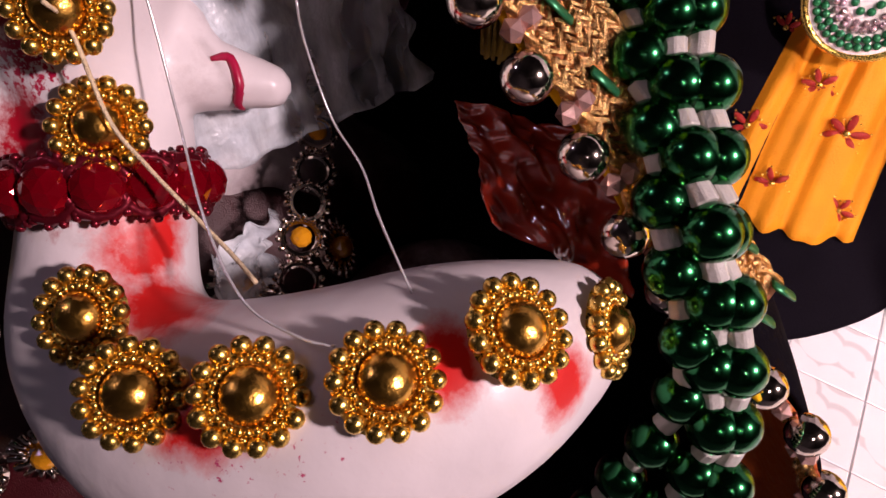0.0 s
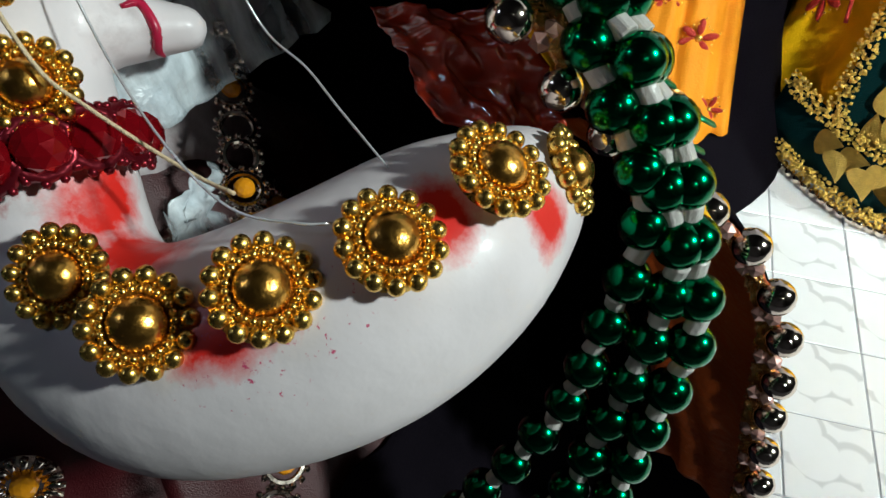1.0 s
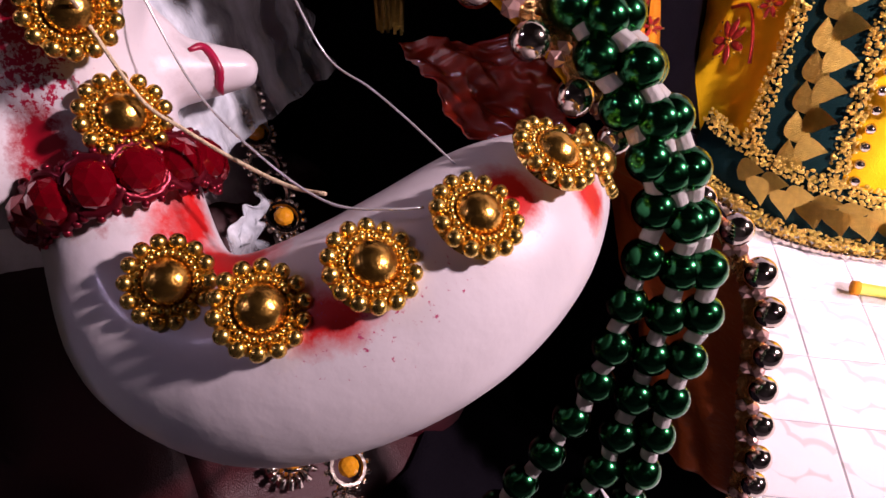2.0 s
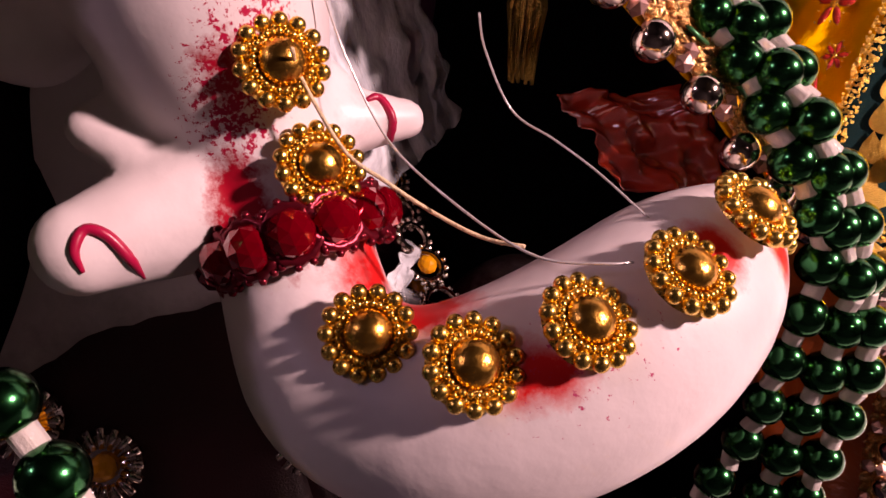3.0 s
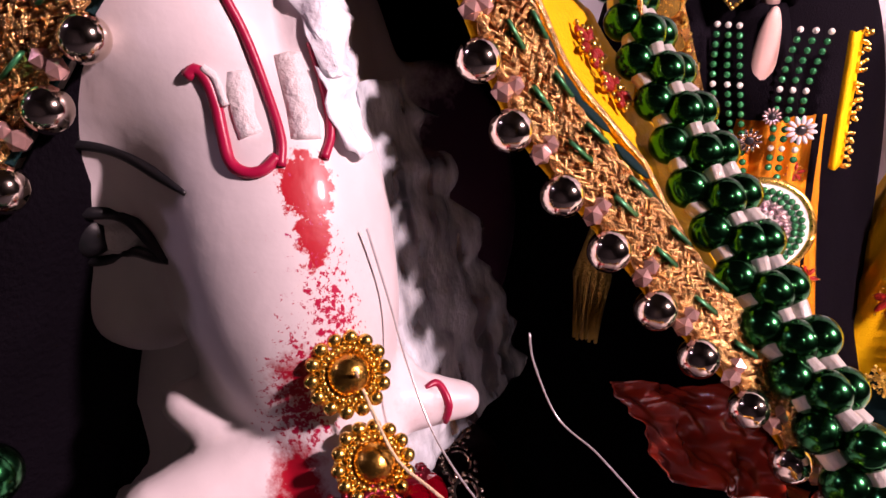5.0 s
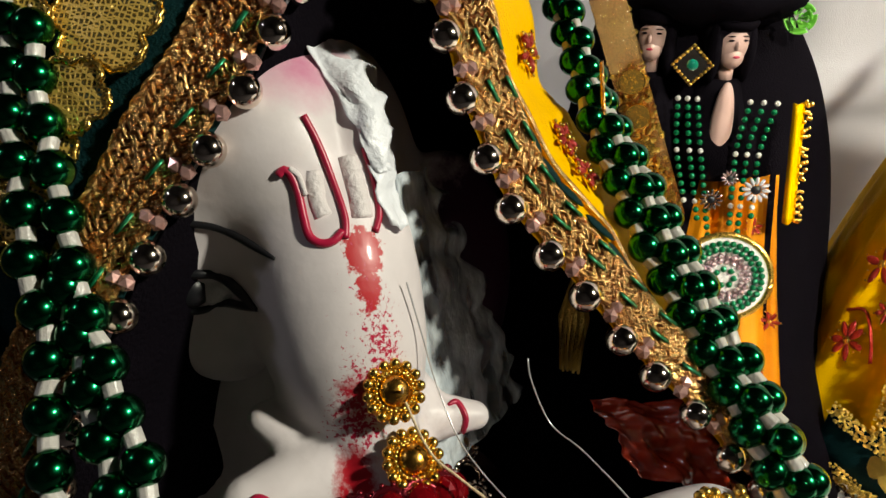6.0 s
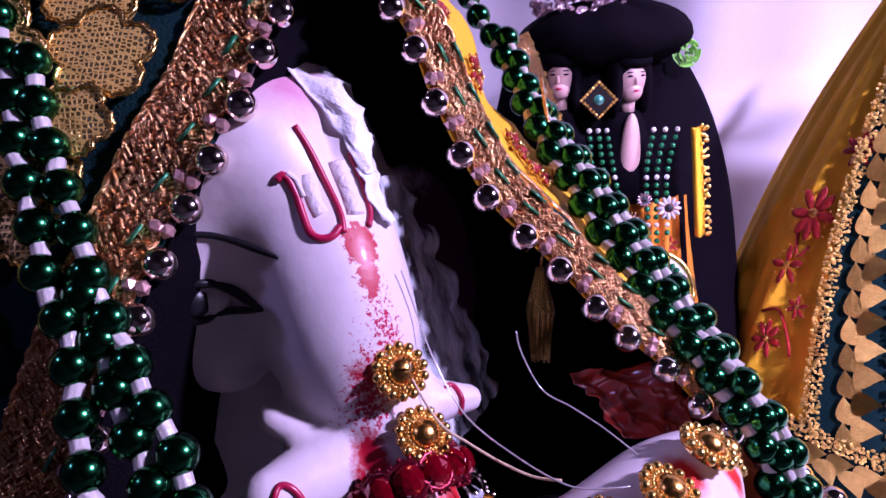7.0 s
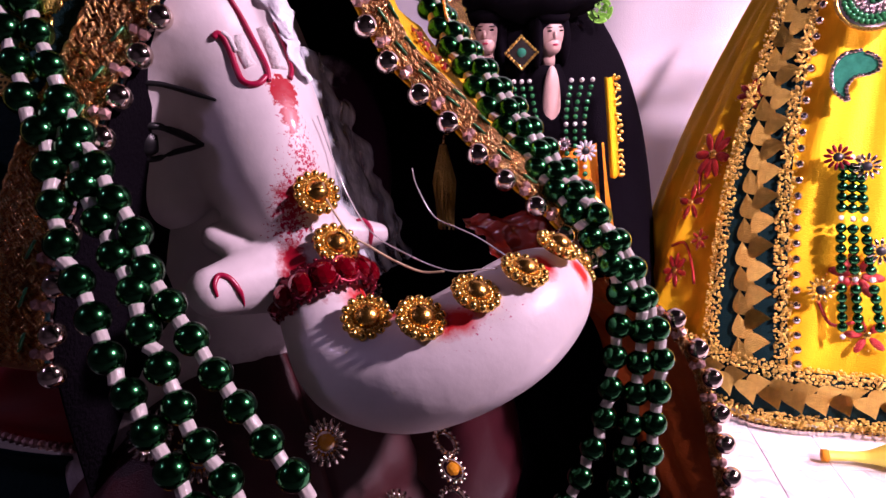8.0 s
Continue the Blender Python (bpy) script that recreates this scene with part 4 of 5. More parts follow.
for k, w, r, lobes in ((10, 0.034, 0.013, 6), (20, 0.026, 0.010, 5), (24, 0.042, 0.015, 6), (38, 0.032, 0.012, 5), (46, 0.055, 0.014, 6), (56, 0.034, 0.012, 5), (70, 0.045, 0.014, 6), (84, 0.034, 0.012, 5), (16, 0.062, 0.014, 6), (34, 0.066, 0.013, 5), (60, 0.066, 0.014, 6), (74, 0.070, 0.013, 5), (50, 0.028, 0.008, 5), (64, 0.028, 0.008, 5)):
    if k < len(fr_l):
        p, t, o, n = fr_l[k]
        b = bmesh.new()
        petal_patch(b, inv @ facing(p + o * w + n * 0.0022 - Vector((0, 0, 0.006 * (w / 0.085) ** 2)), n, k), r, lobes)
        part("lace_flower", mesh_of("lace_flower", b, LACE, False), veil, label="gold net lace flower")
        b = bmesh.new()
        scalloped_rim(b, inv @ facing(p + o * w + n * 0.0022 - Vector((0, 0, 0.006 * (w / 0.085) ** 2)), n, k), r, lobes)
        part("lace_edge", mesh_of("lace_edge", b, GOLD), veil)
def on_panel(i, w, lift, spin=0.0):
    """A pose on the yellow panel: along the rim, and across from rim to edge."""
    j = min(14, max(1, int(w * 15)))
    p, a, b_ = panel_rows[i][j], panel_rows[i + 1][j] - panel_rows[i - 1][j], panel_rows[i][j + 1] - panel_rows[i][j - 1]
    n = a.cross(b_).normalized()
    if n.y > 0:
        n = -n
    return facing(p + n * lift, n, spin)


for i, w, r, lobes in ((6, 0.70, 0.0065, 5), (17, 0.62, 0.0070, 6), (26, 0.80, 0.0060, 5), (36, 0.66, 0.0060, 6), (47, 0.78, 0.0055, 5), (58, 0.70, 0.0050, 5)):
    part("red_motif", sequin_motif(on_panel(i, w, 0.0012, i), r, lobes), veil, label="red sequin leaf motif")
b = bmesh.new()
ball(b, 1, stretch(0.0052, 0.0017, 0.0006), 12, 6)
TEAL_LEAF = mesh_of("velvet_leaf", b, TEAL)
for i in range(3, len(panel_rows) - 12, 7):
    run = (panel_rows[i + 1][5] - panel_rows[i - 1][5]).normalized()
    m = on_panel(i, 0.40, 0.0012)
    x = m.to_3x3().inverted() @ run
    part("velvet_leaf", TEAL_LEAF, veil, m @ Matrix.Rotation(math.atan2(x.y, x.x) + 0.25, 4, "Z"), "dark green velvet leaf")
for w in (0.33, 0.47):
    b = bmesh.new()
    tube(b, [on_panel(i, w, 0.0010).translation for i in range(1, len(panel_rows) - 8)], 0.0009, 5)
    part("gold_cord", mesh_of("gold_cord", b, BRAID_GOLD), veil)

# ---- red cellophane behind the trunk tip ----
rows = []
for i in range(40):
    t = i / 39
    row = []
    for j in range(50):
        w = j / 49
        a = Vector((0.0560, 0.0120, 0.0060)).lerp(Vector((0.0780, 0.0260, 0.0080)), w)
        c = Vector((0.0600, 0.0260, -0.0080)).lerp(Vector((0.0800, 0.0400, -0.0140)), w)
        p = a.lerp(c, t)
        n = noise.noise(Vector((w * 4, t * 4, 1.3))) + 0.4 * noise.noise(Vector((w * 10, t * 10, 5.1)))
        row.append(at(p.x, p.y + 0.0035 * n, p.z + 0.0035 * n + 0.003 * math.sin(math.pi * t)))
    rows.append(row)
tagged(new("cellophane_sheet", grid_mesh("cellophane_sheet", rows, CELLOPHANE, 0.0003)), "crumpled glossy dark red cellophane behind the trunk", "film")

# ---- gold tassel hanging inside the veil ----
tassel = thing("tassel", (-0.0172, 0.141, 0.2490), "gold thread tassel hanging in the dark veil", "tassel")
b = bmesh.new()
for k in range(60):
    a, r = random.random() * math.tau, random.random() ** 0.5
    top = Vector((0.001 * r * math.cos(a), 0.001 * r * math.sin(a), 0.004))
    mid = Vector((0.0044 * r * math.cos(a), 0.0044 * r * math.sin(a), -0.010))
    end = Vector((0.0030 * r * math.cos(a), 0.0030 * r * math.sin(a), -0.025 - 0.004 * random.random()))
    tube(b, [top, mid, end], 0.00045, 4)
part("fringe", mesh_of("fringe", b, GILT_LEAF), tassel)
b = bmesh.new()
tube(b, smooth_line([(0, 0, 0.004), (0.004, 0.01, 0.03), (0.0, 0.02, 0.06)], 0.004), 0.0006, 5)
part("cord", mesh_of("cord", b, BRAID_GOLD), tassel)

# ---- red sash and folded cloth low beside the garland ----
def ribbon(name, a, b_, width, material, edge, label, bow=0.01):
    a, b_ = Vector(a), Vector(b_)
    side = Vector(width)
    ob = thing(name, a, label, "cloth")
    rows = [[a * 0 + (b_ - a) * t + side * w + Vector((0, -bow * math.sin(math.pi * t) - 0.003 * math.sin(9 * w + 4 * t), 0)) for w in [j / 12 for j in range(13)]] for t in [i / 24 for i in range(25)]]
    part("cloth", grid_mesh("cloth", rows, material, 0.001), ob)
    if edge:
        for col in (0, 12):
            bm = bmesh.new()
            for r in rows[::1]:
                bmesh.ops.create_icosphere(bm, subdivisions=1, radius=0.0018, matrix=move(*(r[col] + Vector((0, -0.0015, 0)))))
            part("gem_edge", mesh_of("gem_edge", bm, edge, False), ob)
    return ob


ribbon("cloth_sash", (-0.185, 0.075, 0.232), (-0.128, 0.062, 0.222), (0.004, 0.0, -0.044), SASH_RED, ROSE_GLASS, "crimson satin sash edged with small pink stones")
ribbon("folded_cloth", (-0.20, 0.055, 0.170), (-0.105, 0.060, 0.140), (-0.03, -0.01, -0.07), WHITE_CLOTH, None, "folded white cloth below the sash", 0.02)
ribbon("green_cloth", (-0.21, 0.066, 0.205), (-0.105, 0.068, 0.165), (-0.01, -0.004, -0.03), TEAL, None, "dark green velvet cloth hanging below the sash", 0.012)

# ---- figurines in a black cloak behind ----
rows = []
for i in range(40):
    k = i / 39
    z = 0.001 + 0.318 * k
    lo_x, hi_x = -0.075 + 0.045 * k ** 2, 0.150 - 0.030 * k - 0.065 * k ** 5 + 0.010 * (1 - k) ** 6
    cx, hw = (lo_x + hi_x) / 2, (hi_x - lo_x) / 2 * (1 if k < 0.9 else math.sqrt(max(0.0, 1 - ((k - 0.9) / 0.1) ** 2) + 0.02))
    rows.append([Vector((cx + hw * math.cos(a) * (1 + 0.02 * math.sin(9 * a + 20 * z)), 0.505 + (0.042 + (0.185 * (1 - k) ** 4 if math.sin(a) < 0 else 0)) * math.copysign(abs(math.sin(a)) ** 0.6, math.sin(a)) * (1 if k < 0.9 else 0.9), z)) for a in [math.tau * j / 72 for j in range(73)]])
tagged(new("black_cloak", grid_mesh("black_cloak", rows, BLACK_CLOTH, 0.001)), "black fuzzy velvet cloak standing behind two figurines", "cloak")


def figurine(place, turn, shirt):
    bm = bmesh.new()
    ball(bm, 1, stretch(0.0112, 0.0120, 0.0150), 24, 16)
    ball(bm, 1, move(0, -0.004, -0.0085) @ stretch(0.0075, 0.0085, 0.0080), 18, 12)
    ball(bm, 1, move(-0.001, -0.0118, -0.001) @ stretch(0.0015, 0.0028, 0.0030), 10, 8)
    rod(bm, 0.005, 0.0055, 0.014, move(0, 0.001, -0.019), 14)
    if shirt:
        ball(bm, 1, move(-0.003, -0.0125, -0.056) @ stretch(0.0075, 0.0060, 0.0330), 18, 12)
    hair = bmesh.new()
    ball(hair, 1, move(0, 0.0050, 0.0060) @ stretch(0.0165, 0.0150, 0.0170), 20, 14)
    ball(hair, 1, move(0.001, -0.0035, 0.0125) @ stretch(0.0135, 0.0120, 0.0068), 20, 10)
    for side in (-1, 1):
        ball(hair, 1, move(0.0112 * side, -0.0015, -0.006) @ stretch(0.0046, 0.0085, 0.0200), 12, 10)
    rod(hair, 0.032, 0.012, 0.062, move(0, 0.006, -0.055), 20)
    for f in hair.faces:
        f.material_index = 1
    ink = bmesh.new()
    for side in (-1, 1):
        ball(ink, 1, move(0.0045 * side, -0.0108, 0.0022) @ stretch(0.0021, 0.0012, 0.0007), 10, 6)
        ball(ink, 1, move(0.0046 * side, -0.0106, 0.0048) @ stretch(0.0028, 0.0010, 0.0004), 10, 6)
    for f in ink.faces:
        f.material_index = 1
    n = len(ink.faces)
    ball(ink, 1, move(-0.0003, -0.0121, -0.0078) @ stretch(0.0024, 0.0010, 0.0009), 10, 6)
    ink.faces.ensure_lookup_table()
    for f in ink.faces[n:]:
        f.material_index = 2
    for piece in (hair, ink):
        me = bpy.data.meshes.new("piece")
        piece.to_mesh(me)
        piece.free()
        bm.from_mesh(me)
        bpy.data.meshes.remove(me)
    ob = new("figurine", mesh_of("figurine", bm, [SKIN_WHITE, BLACK_CLOTH, PINK_PAINT]))
    ob.matrix_world = Matrix.Translation(place) @ Matrix.Rotation(turn, 4, "Z")
    return tagged(ob, "small pale porcelain figurine with black hair and dark robe", "figurine", "figurines in the cloak")


figurine((0.0460, 0.458, 0.270), 0.35, True)
figurine((-0.0020, 0.462, 0.272), -0.1, False)

rows = [[Vector((0.033 + 0.056 * math.cos(a) * math.cos(e), 0.466 + 0.032 * math.sin(a) * math.cos(e), 0.300 + 0.022 * math.sin(e) + 0.002 * math.sin(7 * a))) for a in [math.tau * j / 48 for j in range(49)]] for e in [-1.5 + 3.0 * i / 14 for i in range(15)]]
tagged(new("velvet_hat", grid_mesh("velvet_hat", rows, BLACK_CLOTH)), "broad black velvet hat over the figurines", "hat")

# tinsel crown above the figurines
crown = thing("headdress", (0.010, 0.470, 0.322), "pink and silver tinsel crown on the cloak", "headdress")
b = bmesh.new()
for k in range(220):
    a = random.random() * math.tau
    p = Vector((0.036 * math.cos(a) * random.random() ** 0.4, 0.02 * math.sin(a), random.uniform(-0.008, 0.022)))
    bmesh.ops.create_icosphere(b, subdivisions=1, radius=random.uniform(0.0015, 0.004), matrix=move(*p))
part("tinsel", mesh_of("tinsel", b, GLITTER, False), crown)["kind"] = "stuff"

# satin rose
rose = thing("ribbon_rose", facing((0.084, 0.462, 0.285), (0.1, -1, 0.1)), "lime green satin ribbon rose on the black cloak", "rose")
for ring, (n, r, h) in enumerate(((3, 0.003, 0.008), (4, 0.0065, 0.006), (5, 0.0098, 0.003))):
    for k in range(n):
        a0 = math.tau * k / n + ring * 0.5
        pts = []
        for i in range(5):
            t = i / 4
            pts.append([Vector(((r - 0.0035 * t) * math.cos(a0 + w * 1.1), (r - 0.0035 * t) * math.sin(a0 + w * 1.1), h * (1 - t) + 0.001 * math.sin(w * 3))) for w in [j / 8 - 0.5 for j in range(9)]])
        part("petal", grid_mesh("petal", pts, ROSE_GREEN, 0.0006), rose)

# yellow gown under the figurines
rows = []
for i in range(34):
    z = 0.030 + 0.152 * i / 33
    k = (z - 0.001) / 0.318
    lo_x, hi_x = 0.012 + 0.20 * max(0.0, z - 0.06) ** 1.1, 0.112 - 0.10 * z
    front = 0.505 - (0.042 + 0.185 * (1 - k) ** 4) * 0.97 - 0.006
    rows.append([Vector((lo_x + (hi_x - lo_x) * w, front + 0.020 * abs(2 * w - 1) ** 3 - 0.003 * math.sin(26 * w + 8 * z) - 0.002 * math.sin(47 * w), z)) for w in [j / 48 for j in range(49)]])
tagged(new("small_gown", grid_mesh("small_gown", rows, ORANGE, 0.001)), "yellow-orange satin gown of the small figurine", "gown")
for row, col, r in ((6, 12, 0.010), (8, 36, 0.011), (17, 40, 0.008), (14, 8, 0.008), (26, 36, 0.006), (3, 24, 0.009), (11, 24, 0.009), (2, 42, 0.008), (13, 45, 0.007), (20, 33, 0.006), (4, 4, 0.008)):
    p = rows[row][col]
    tagged(new("red_motif", sequin_motif(facing(p + Vector((0, -0.002, 0.0005)), (0, -1, 0.3), col), r, 6)), "red sequin flower sewn on the small yellow gown", "motif", "motifs on the small gown")
rows = [[Vector((0.086 + 0.008 * w + 0.006 * t, 0.436 - 0.012 * t - 0.004 * math.sin(5 * w), 0.238 - 0.075 * t)) for w in [j / 6 for j in range(7)]] for t in [i / 14 for i in range(15)]]
small_scarf = thing("yellow_scarf", rows[0][0], "narrow yellow satin scarf with gold edge hanging on the cloak", "scarf")
part("cloth", grid_mesh("cloth", [[q - small_scarf.matrix_world.translation for q in row] for row in rows], YELLOW, 0.001), small_scarf)
b = bmesh.new()
for row in rows:
    for k in range(3):
        ball(b, random.uniform(0.0010, 0.0018), move(*(row[-1] - rows[0][0] + Vector((0.0015 * k, -0.0015, random.uniform(-0.002, 0.002))))), 6, 5)
part("gold_edge", mesh_of("gold_edge", b, GOLD, False), small_scarf)

b = bmesh.new()
ball(b, 0.0021, u=8, v=6)
SMALL_GREEN = mesh_of("green_bead", b, GREEN_GLASS)
b = bmesh.new()
ball(b, 0.0034, u=12, v=8)
MID_GREEN = mesh_of("green_bead", b, GREEN_PEARL)
b = bmesh.new()
ball(b, 0.0019, u=8, v=6)
SMALL_WHITE = mesh_of("glass_spacer", b, CRYSTAL)


def small_string(points, bead, pitch, label, group):
    line = smooth_line(points, pitch)
    ob = thing("bead_string", Vector(line[0]), label, "bead string", group)
    for i, p in enumerate(line):
        part("green_bead", bead if i % 6 else SMALL_WHITE, ob, Matrix.Translation(Vector(p) - Vector(line[0])))
    return ob


for x0, x1, zl in ((0.024, 0.040, 0.160), (0.030, 0.048, 0.150), (0.062, 0.060, 0.158), (0.070, 0.066, 0.150), (0.078, 0.072, 0.166), (0.018, 0.030, 0.172)):
    small_string([(x0, 0.440, 0.236), ((x0 + x1) / 2 - 0.003, 0.434, 0.205), (x1, 0.418, zl)], SMALL_GREEN, 0.0056, "thin string of small green beads on the cloak", "strings on the cloak")


def daisy(place, normal, r, material, heart, label, group):
    ob = thing("daisy_brooch", facing(place, normal), label, "brooch", group)
    pet = bmesh.new()
    ball(pet, 1, stretch(r * 0.34, r * 0.15, r * 0.14), 8, 6)
    me = mesh_of("petal", pet, material)
    for k in range(12):
        part("petal", me, ob, Matrix.Rotation(k * math.tau / 12, 4, "Z") @ move(r * 0.68, 0, 0))
    c = bmesh.new()
    ball(c, r * 0.36, stretch(1, 1, 0.5), 12, 8)
    part("heart", mesh_of("heart", c, heart), ob)
    return ob


daisy((0.0715, 0.416, 0.1862), (0, -1, 0.15), 0.0085, WHITE_CLOTH, BLACK_PAINT, "white daisy brooch with a black heart", "daisies on the cloak")
daisy((0.0465, 0.420, 0.1756), (0, -1, 0.15), 0.0075, SILVER, BLACK_PAINT, "silver daisy brooch with a black heart", "daisies on the cloak")
daisy((0.0560, 0.424, 0.1900), (0, -1, 0.15), 0.0055, GLITTER, BLACK_PAINT, "small pink daisy brooch", "daisies on the cloak")

# square gold brooch and gold strip
sq = thing("square_brooch", facing((0.0236, 0.440, 0.2574), (0.1, -1, 0.2), 0.78), "square gilt brooch with a dark stone", "brooch")
b = bmesh.new()
bmesh.ops.create_cube(b, size=1, matrix=stretch(0.019, 0.019, 0.003))
bmesh.ops.bevel(b, geom=b.edges[:], offset=0.0012, segments=2, affect="EDGES")
part("plate", mesh_of("plate", b, SILVER, False), sq)
b = bmesh.new()
for k in range(24):
    t = k / 24 * 4
    e, f = int(t), t % 1 - 0.5
    x, y = ((f, -0.5), (0.5, f), (-f, 0.5), (-0.5, -f))[e]
    ball(b, 0.0013, move(x * 0.017, y * 0.017, 0.002), 6, 5)
part("beaded_edge", mesh_of("beaded_edge", b, GOLD), sq)
b = bmesh.new()
bmesh.ops.create_icosphere(b, subdivisions=2, radius=0.0038, matrix=move(0, 0, 0.002) @ stretch(1, 1, 0.6))
part("stone", mesh_of("stone", b, EMERALD, False), sq)

strip = thing("gold_strip", (-0.034, 0.446, 0.300), "broad gold sequin braid crossing the cloak", "braid")
b = bmesh.new()
for k in range(420):
    t, w = random.random(), random.uniform(-1, 1)
    p = Vector((0.056 * t, -0.022 * t - 0.0022, -0.145 * t)) + Vector((0.010, 0, 0.004)) * w
    bmesh.ops.create_icosphere(b, subdivisions=1, radius=random.uniform(0.0011, 0.0021), matrix=move(*p))
part("sequins", mesh_of("sequins", b, GOLD, False), strip)["kind"] = "stuff"
b = bmesh.new()
bmesh.ops.create_cube(b, size=1, matrix=move(0.028, -0.009, -0.0725) @ Matrix.Rotation(-0.37, 4, "Y") @ stretch(0.022, 0.002, 0.158))
part("backing", mesh_of("backing", b, BRAID_GOLD, False), strip)
for k, (x, z) in enumerate(((-0.006, 0.225), (0.000, 0.203), (0.008, 0.187), (-0.012, 0.247))):
    ob = thing("sequin_disc", facing((x, 0.428, z), (0.1, -1, 0.2)), "large round gold sequin", "sequin", "large sequins")
    c = bmesh.new()
    rod(c, 0.0085, 0.0078, 0.0014, n=24)
    part("disc", mesh_of("disc", c, GOLD_RED, False), ob)


def round_ornament(place, normal, r, label):
    ob = thing("round_ornament", facing(place, normal), label, "ornament")
    c = bmesh.new()
    rod(c, r, r * 0.95, 0.003, n=36)
    part("plate", mesh_of("plate", c, WHITE_PASTE, False), ob)
    for radius, n, br, m in ((0.80, 34, 0.085, SMALL_GREEN), (0.66, 28, 0.085, SMALL_GREEN), (0.50, 20, 0.075, None), (0.38, 16, 0.065, None), (0.20, 7, 0.1, SMALL_GREEN)):
        if m is None:
            c = bmesh.new()
            ball(c, r * br, u=8, v=6)
            m = mesh_of("pink_bead", c, GLITTER)
        for k in range(n):
            a = k * math.tau / n
            part(m.name.split(".")[0], m, ob, move(r * radius * math.cos(a), r * radius * math.sin(a), 0.0025))
    ring = bmesh.new()
    tube(ring, [(r * math.cos(k * math.tau / 40), r * math.sin(k * math.tau / 40), 0.001) for k in range(41)], r * 0.07, 8)
    part("rim", mesh_of("rim", ring, GOLD), ob)
    return ob


round_ornament((0.0596, 0.396, 0.1330), (-0.05, -1, 0.25), 0.0275, "round ornament ringed with green and pink beads")

# ---- yellow dressed altar figure ----
AXIS = Vector((0.30, 0.47))


def cone(deg, z, off=0.0):
    r = 0.18 - 0.15 * z - 0.55 * z * z + off - 8.0 * max(0.0, 0.035 - z) ** 2
    flat = 1 - 0.13 * min(1.0, max(0.0, (deg - 230) / 22)) * max(0.0, 1 - z / 0.15)
    return Vector((AXIS.x + r * math.cos(radians(deg)), AXIS.y + r * flat * math.sin(radians(deg)), z))


def cone_out(deg):
    return Vector((math.cos(radians(deg)), math.sin(radians(deg)), 0.35)).normalized()


def left_edge(z):
    return 217.5 - 62 * max(0, z - 0.05)


def right_edge(z):
    return 237.0 - 75 * max(0, z - 0.05)


gown = thing("altar_gown", (0.30, 0.47, 0.0), "yellow satin gown with gold leaf bands and pearl hem", "gown")
base = gown.matrix_world.translation
rows = [[cone(150 + 200 * j / 110, 0.002 + 0.33 * i / 40, 0.003 * math.sin(j * 0.55 + i * 0.05) + 0.0015 * math.sin(j * 1.3)) - base for j in range(111)] for i in range(41)]
part("skirt", grid_mesh("skirt", rows, YELLOW, 0.001), gown)
rows = [[cone(left_edge(z) + (right_edge(z) - left_edge(z)) * j / 16, z, 0.0055) - base for j in range(17)] for z in [0.012 + 0.30 * i / 40 for i in range(41)]]
part("green_band", grid_mesh("green_band", rows, TEAL, 0.001), gown)
rows = [[cone(206 + 70 * j / 60, z, 0.0062) - base for j in range(61)] for z in (0.010, 0.020, 0.030, 0.040, 0.050)]
part("hem_band", grid_mesh("hem_band", rows, TEAL, 0.001), gown)
b = bmesh.new()
spine, rim_a, rim_b = [], [], []
for k in range(13):
    x = k / 12
    half_width = 0.0072 * math.sin(math.pi * min(1.0, x * 0.93 + 0.07) ** 0.8) * (1 - 0.25 * x) + 0.0002
    bend = 0.0035 * math.sin(math.pi * x)
    spine.append(b.verts.new((0.0188 * x, bend, 0.0003)))
    rim_a.append(b.verts.new((0.0188 * x, bend + half_width, 0.0)))
    rim_b.append(b.verts.new((0.0188 * x, bend - half_width, 0.0)))
for k in range(12):
    b.faces.new((spine[k], spine[k + 1], rim_a[k + 1], rim_a[k]))
    b.faces.new((rim_b[k], rim_b[k + 1], spine[k + 1], spine[k]))
bmesh.ops.solidify(b, geom=b.faces[:], thickness=0.0008)
bmesh.ops.recalc_face_normals(b, faces=b.faces)
LEAF = mesh_of("gold_leaf", b, GILT_LEAF, False)


def on_gown(deg, z, off, spin):
    """A pose on the gown with y up the slope and x along the hem."""
    p, n = cone(deg, z, off), (cone(deg + 0.5, z) - cone(deg - 0.5, z)).cross(cone(deg, z + 0.002) - cone(deg, z - 0.002)).normalized()
    if n.dot(cone_out(deg)) < 0:
        n = -n
    up = (cone(deg, z + 0.002) - cone(deg, z - 0.002)).normalized()
    x = up.cross(n).normalized()
    return Matrix.Translation(p - base) @ Matrix((x, up, n)).transposed().to_4x4() @ Matrix.Rotation(spin, 4, "Z")


for k in range(16):
    z = 0.050 + 0.0162 * k
    mid = (left_edge(z) + right_edge(z)) / 2 + 0.4
    part("gold_leaf", LEAF, gown, on_gown(mid + 0.8, z, 0.0075, radians(128)))
    part("gold_leaf", LEAF, gown, on_gown(mid - 0.8, z + 0.0080, 0.0082, radians(32)))
for k in range(11):
    d = 219 + 5.2 * k
    part("gold_leaf", LEAF, gown, on_gown(d, 0.030, 0.0085, radians(38)))
    part("gold_leaf", LEAF, gown, on_gown(d + 2.6, 0.034, 0.0092, radians(-42)))


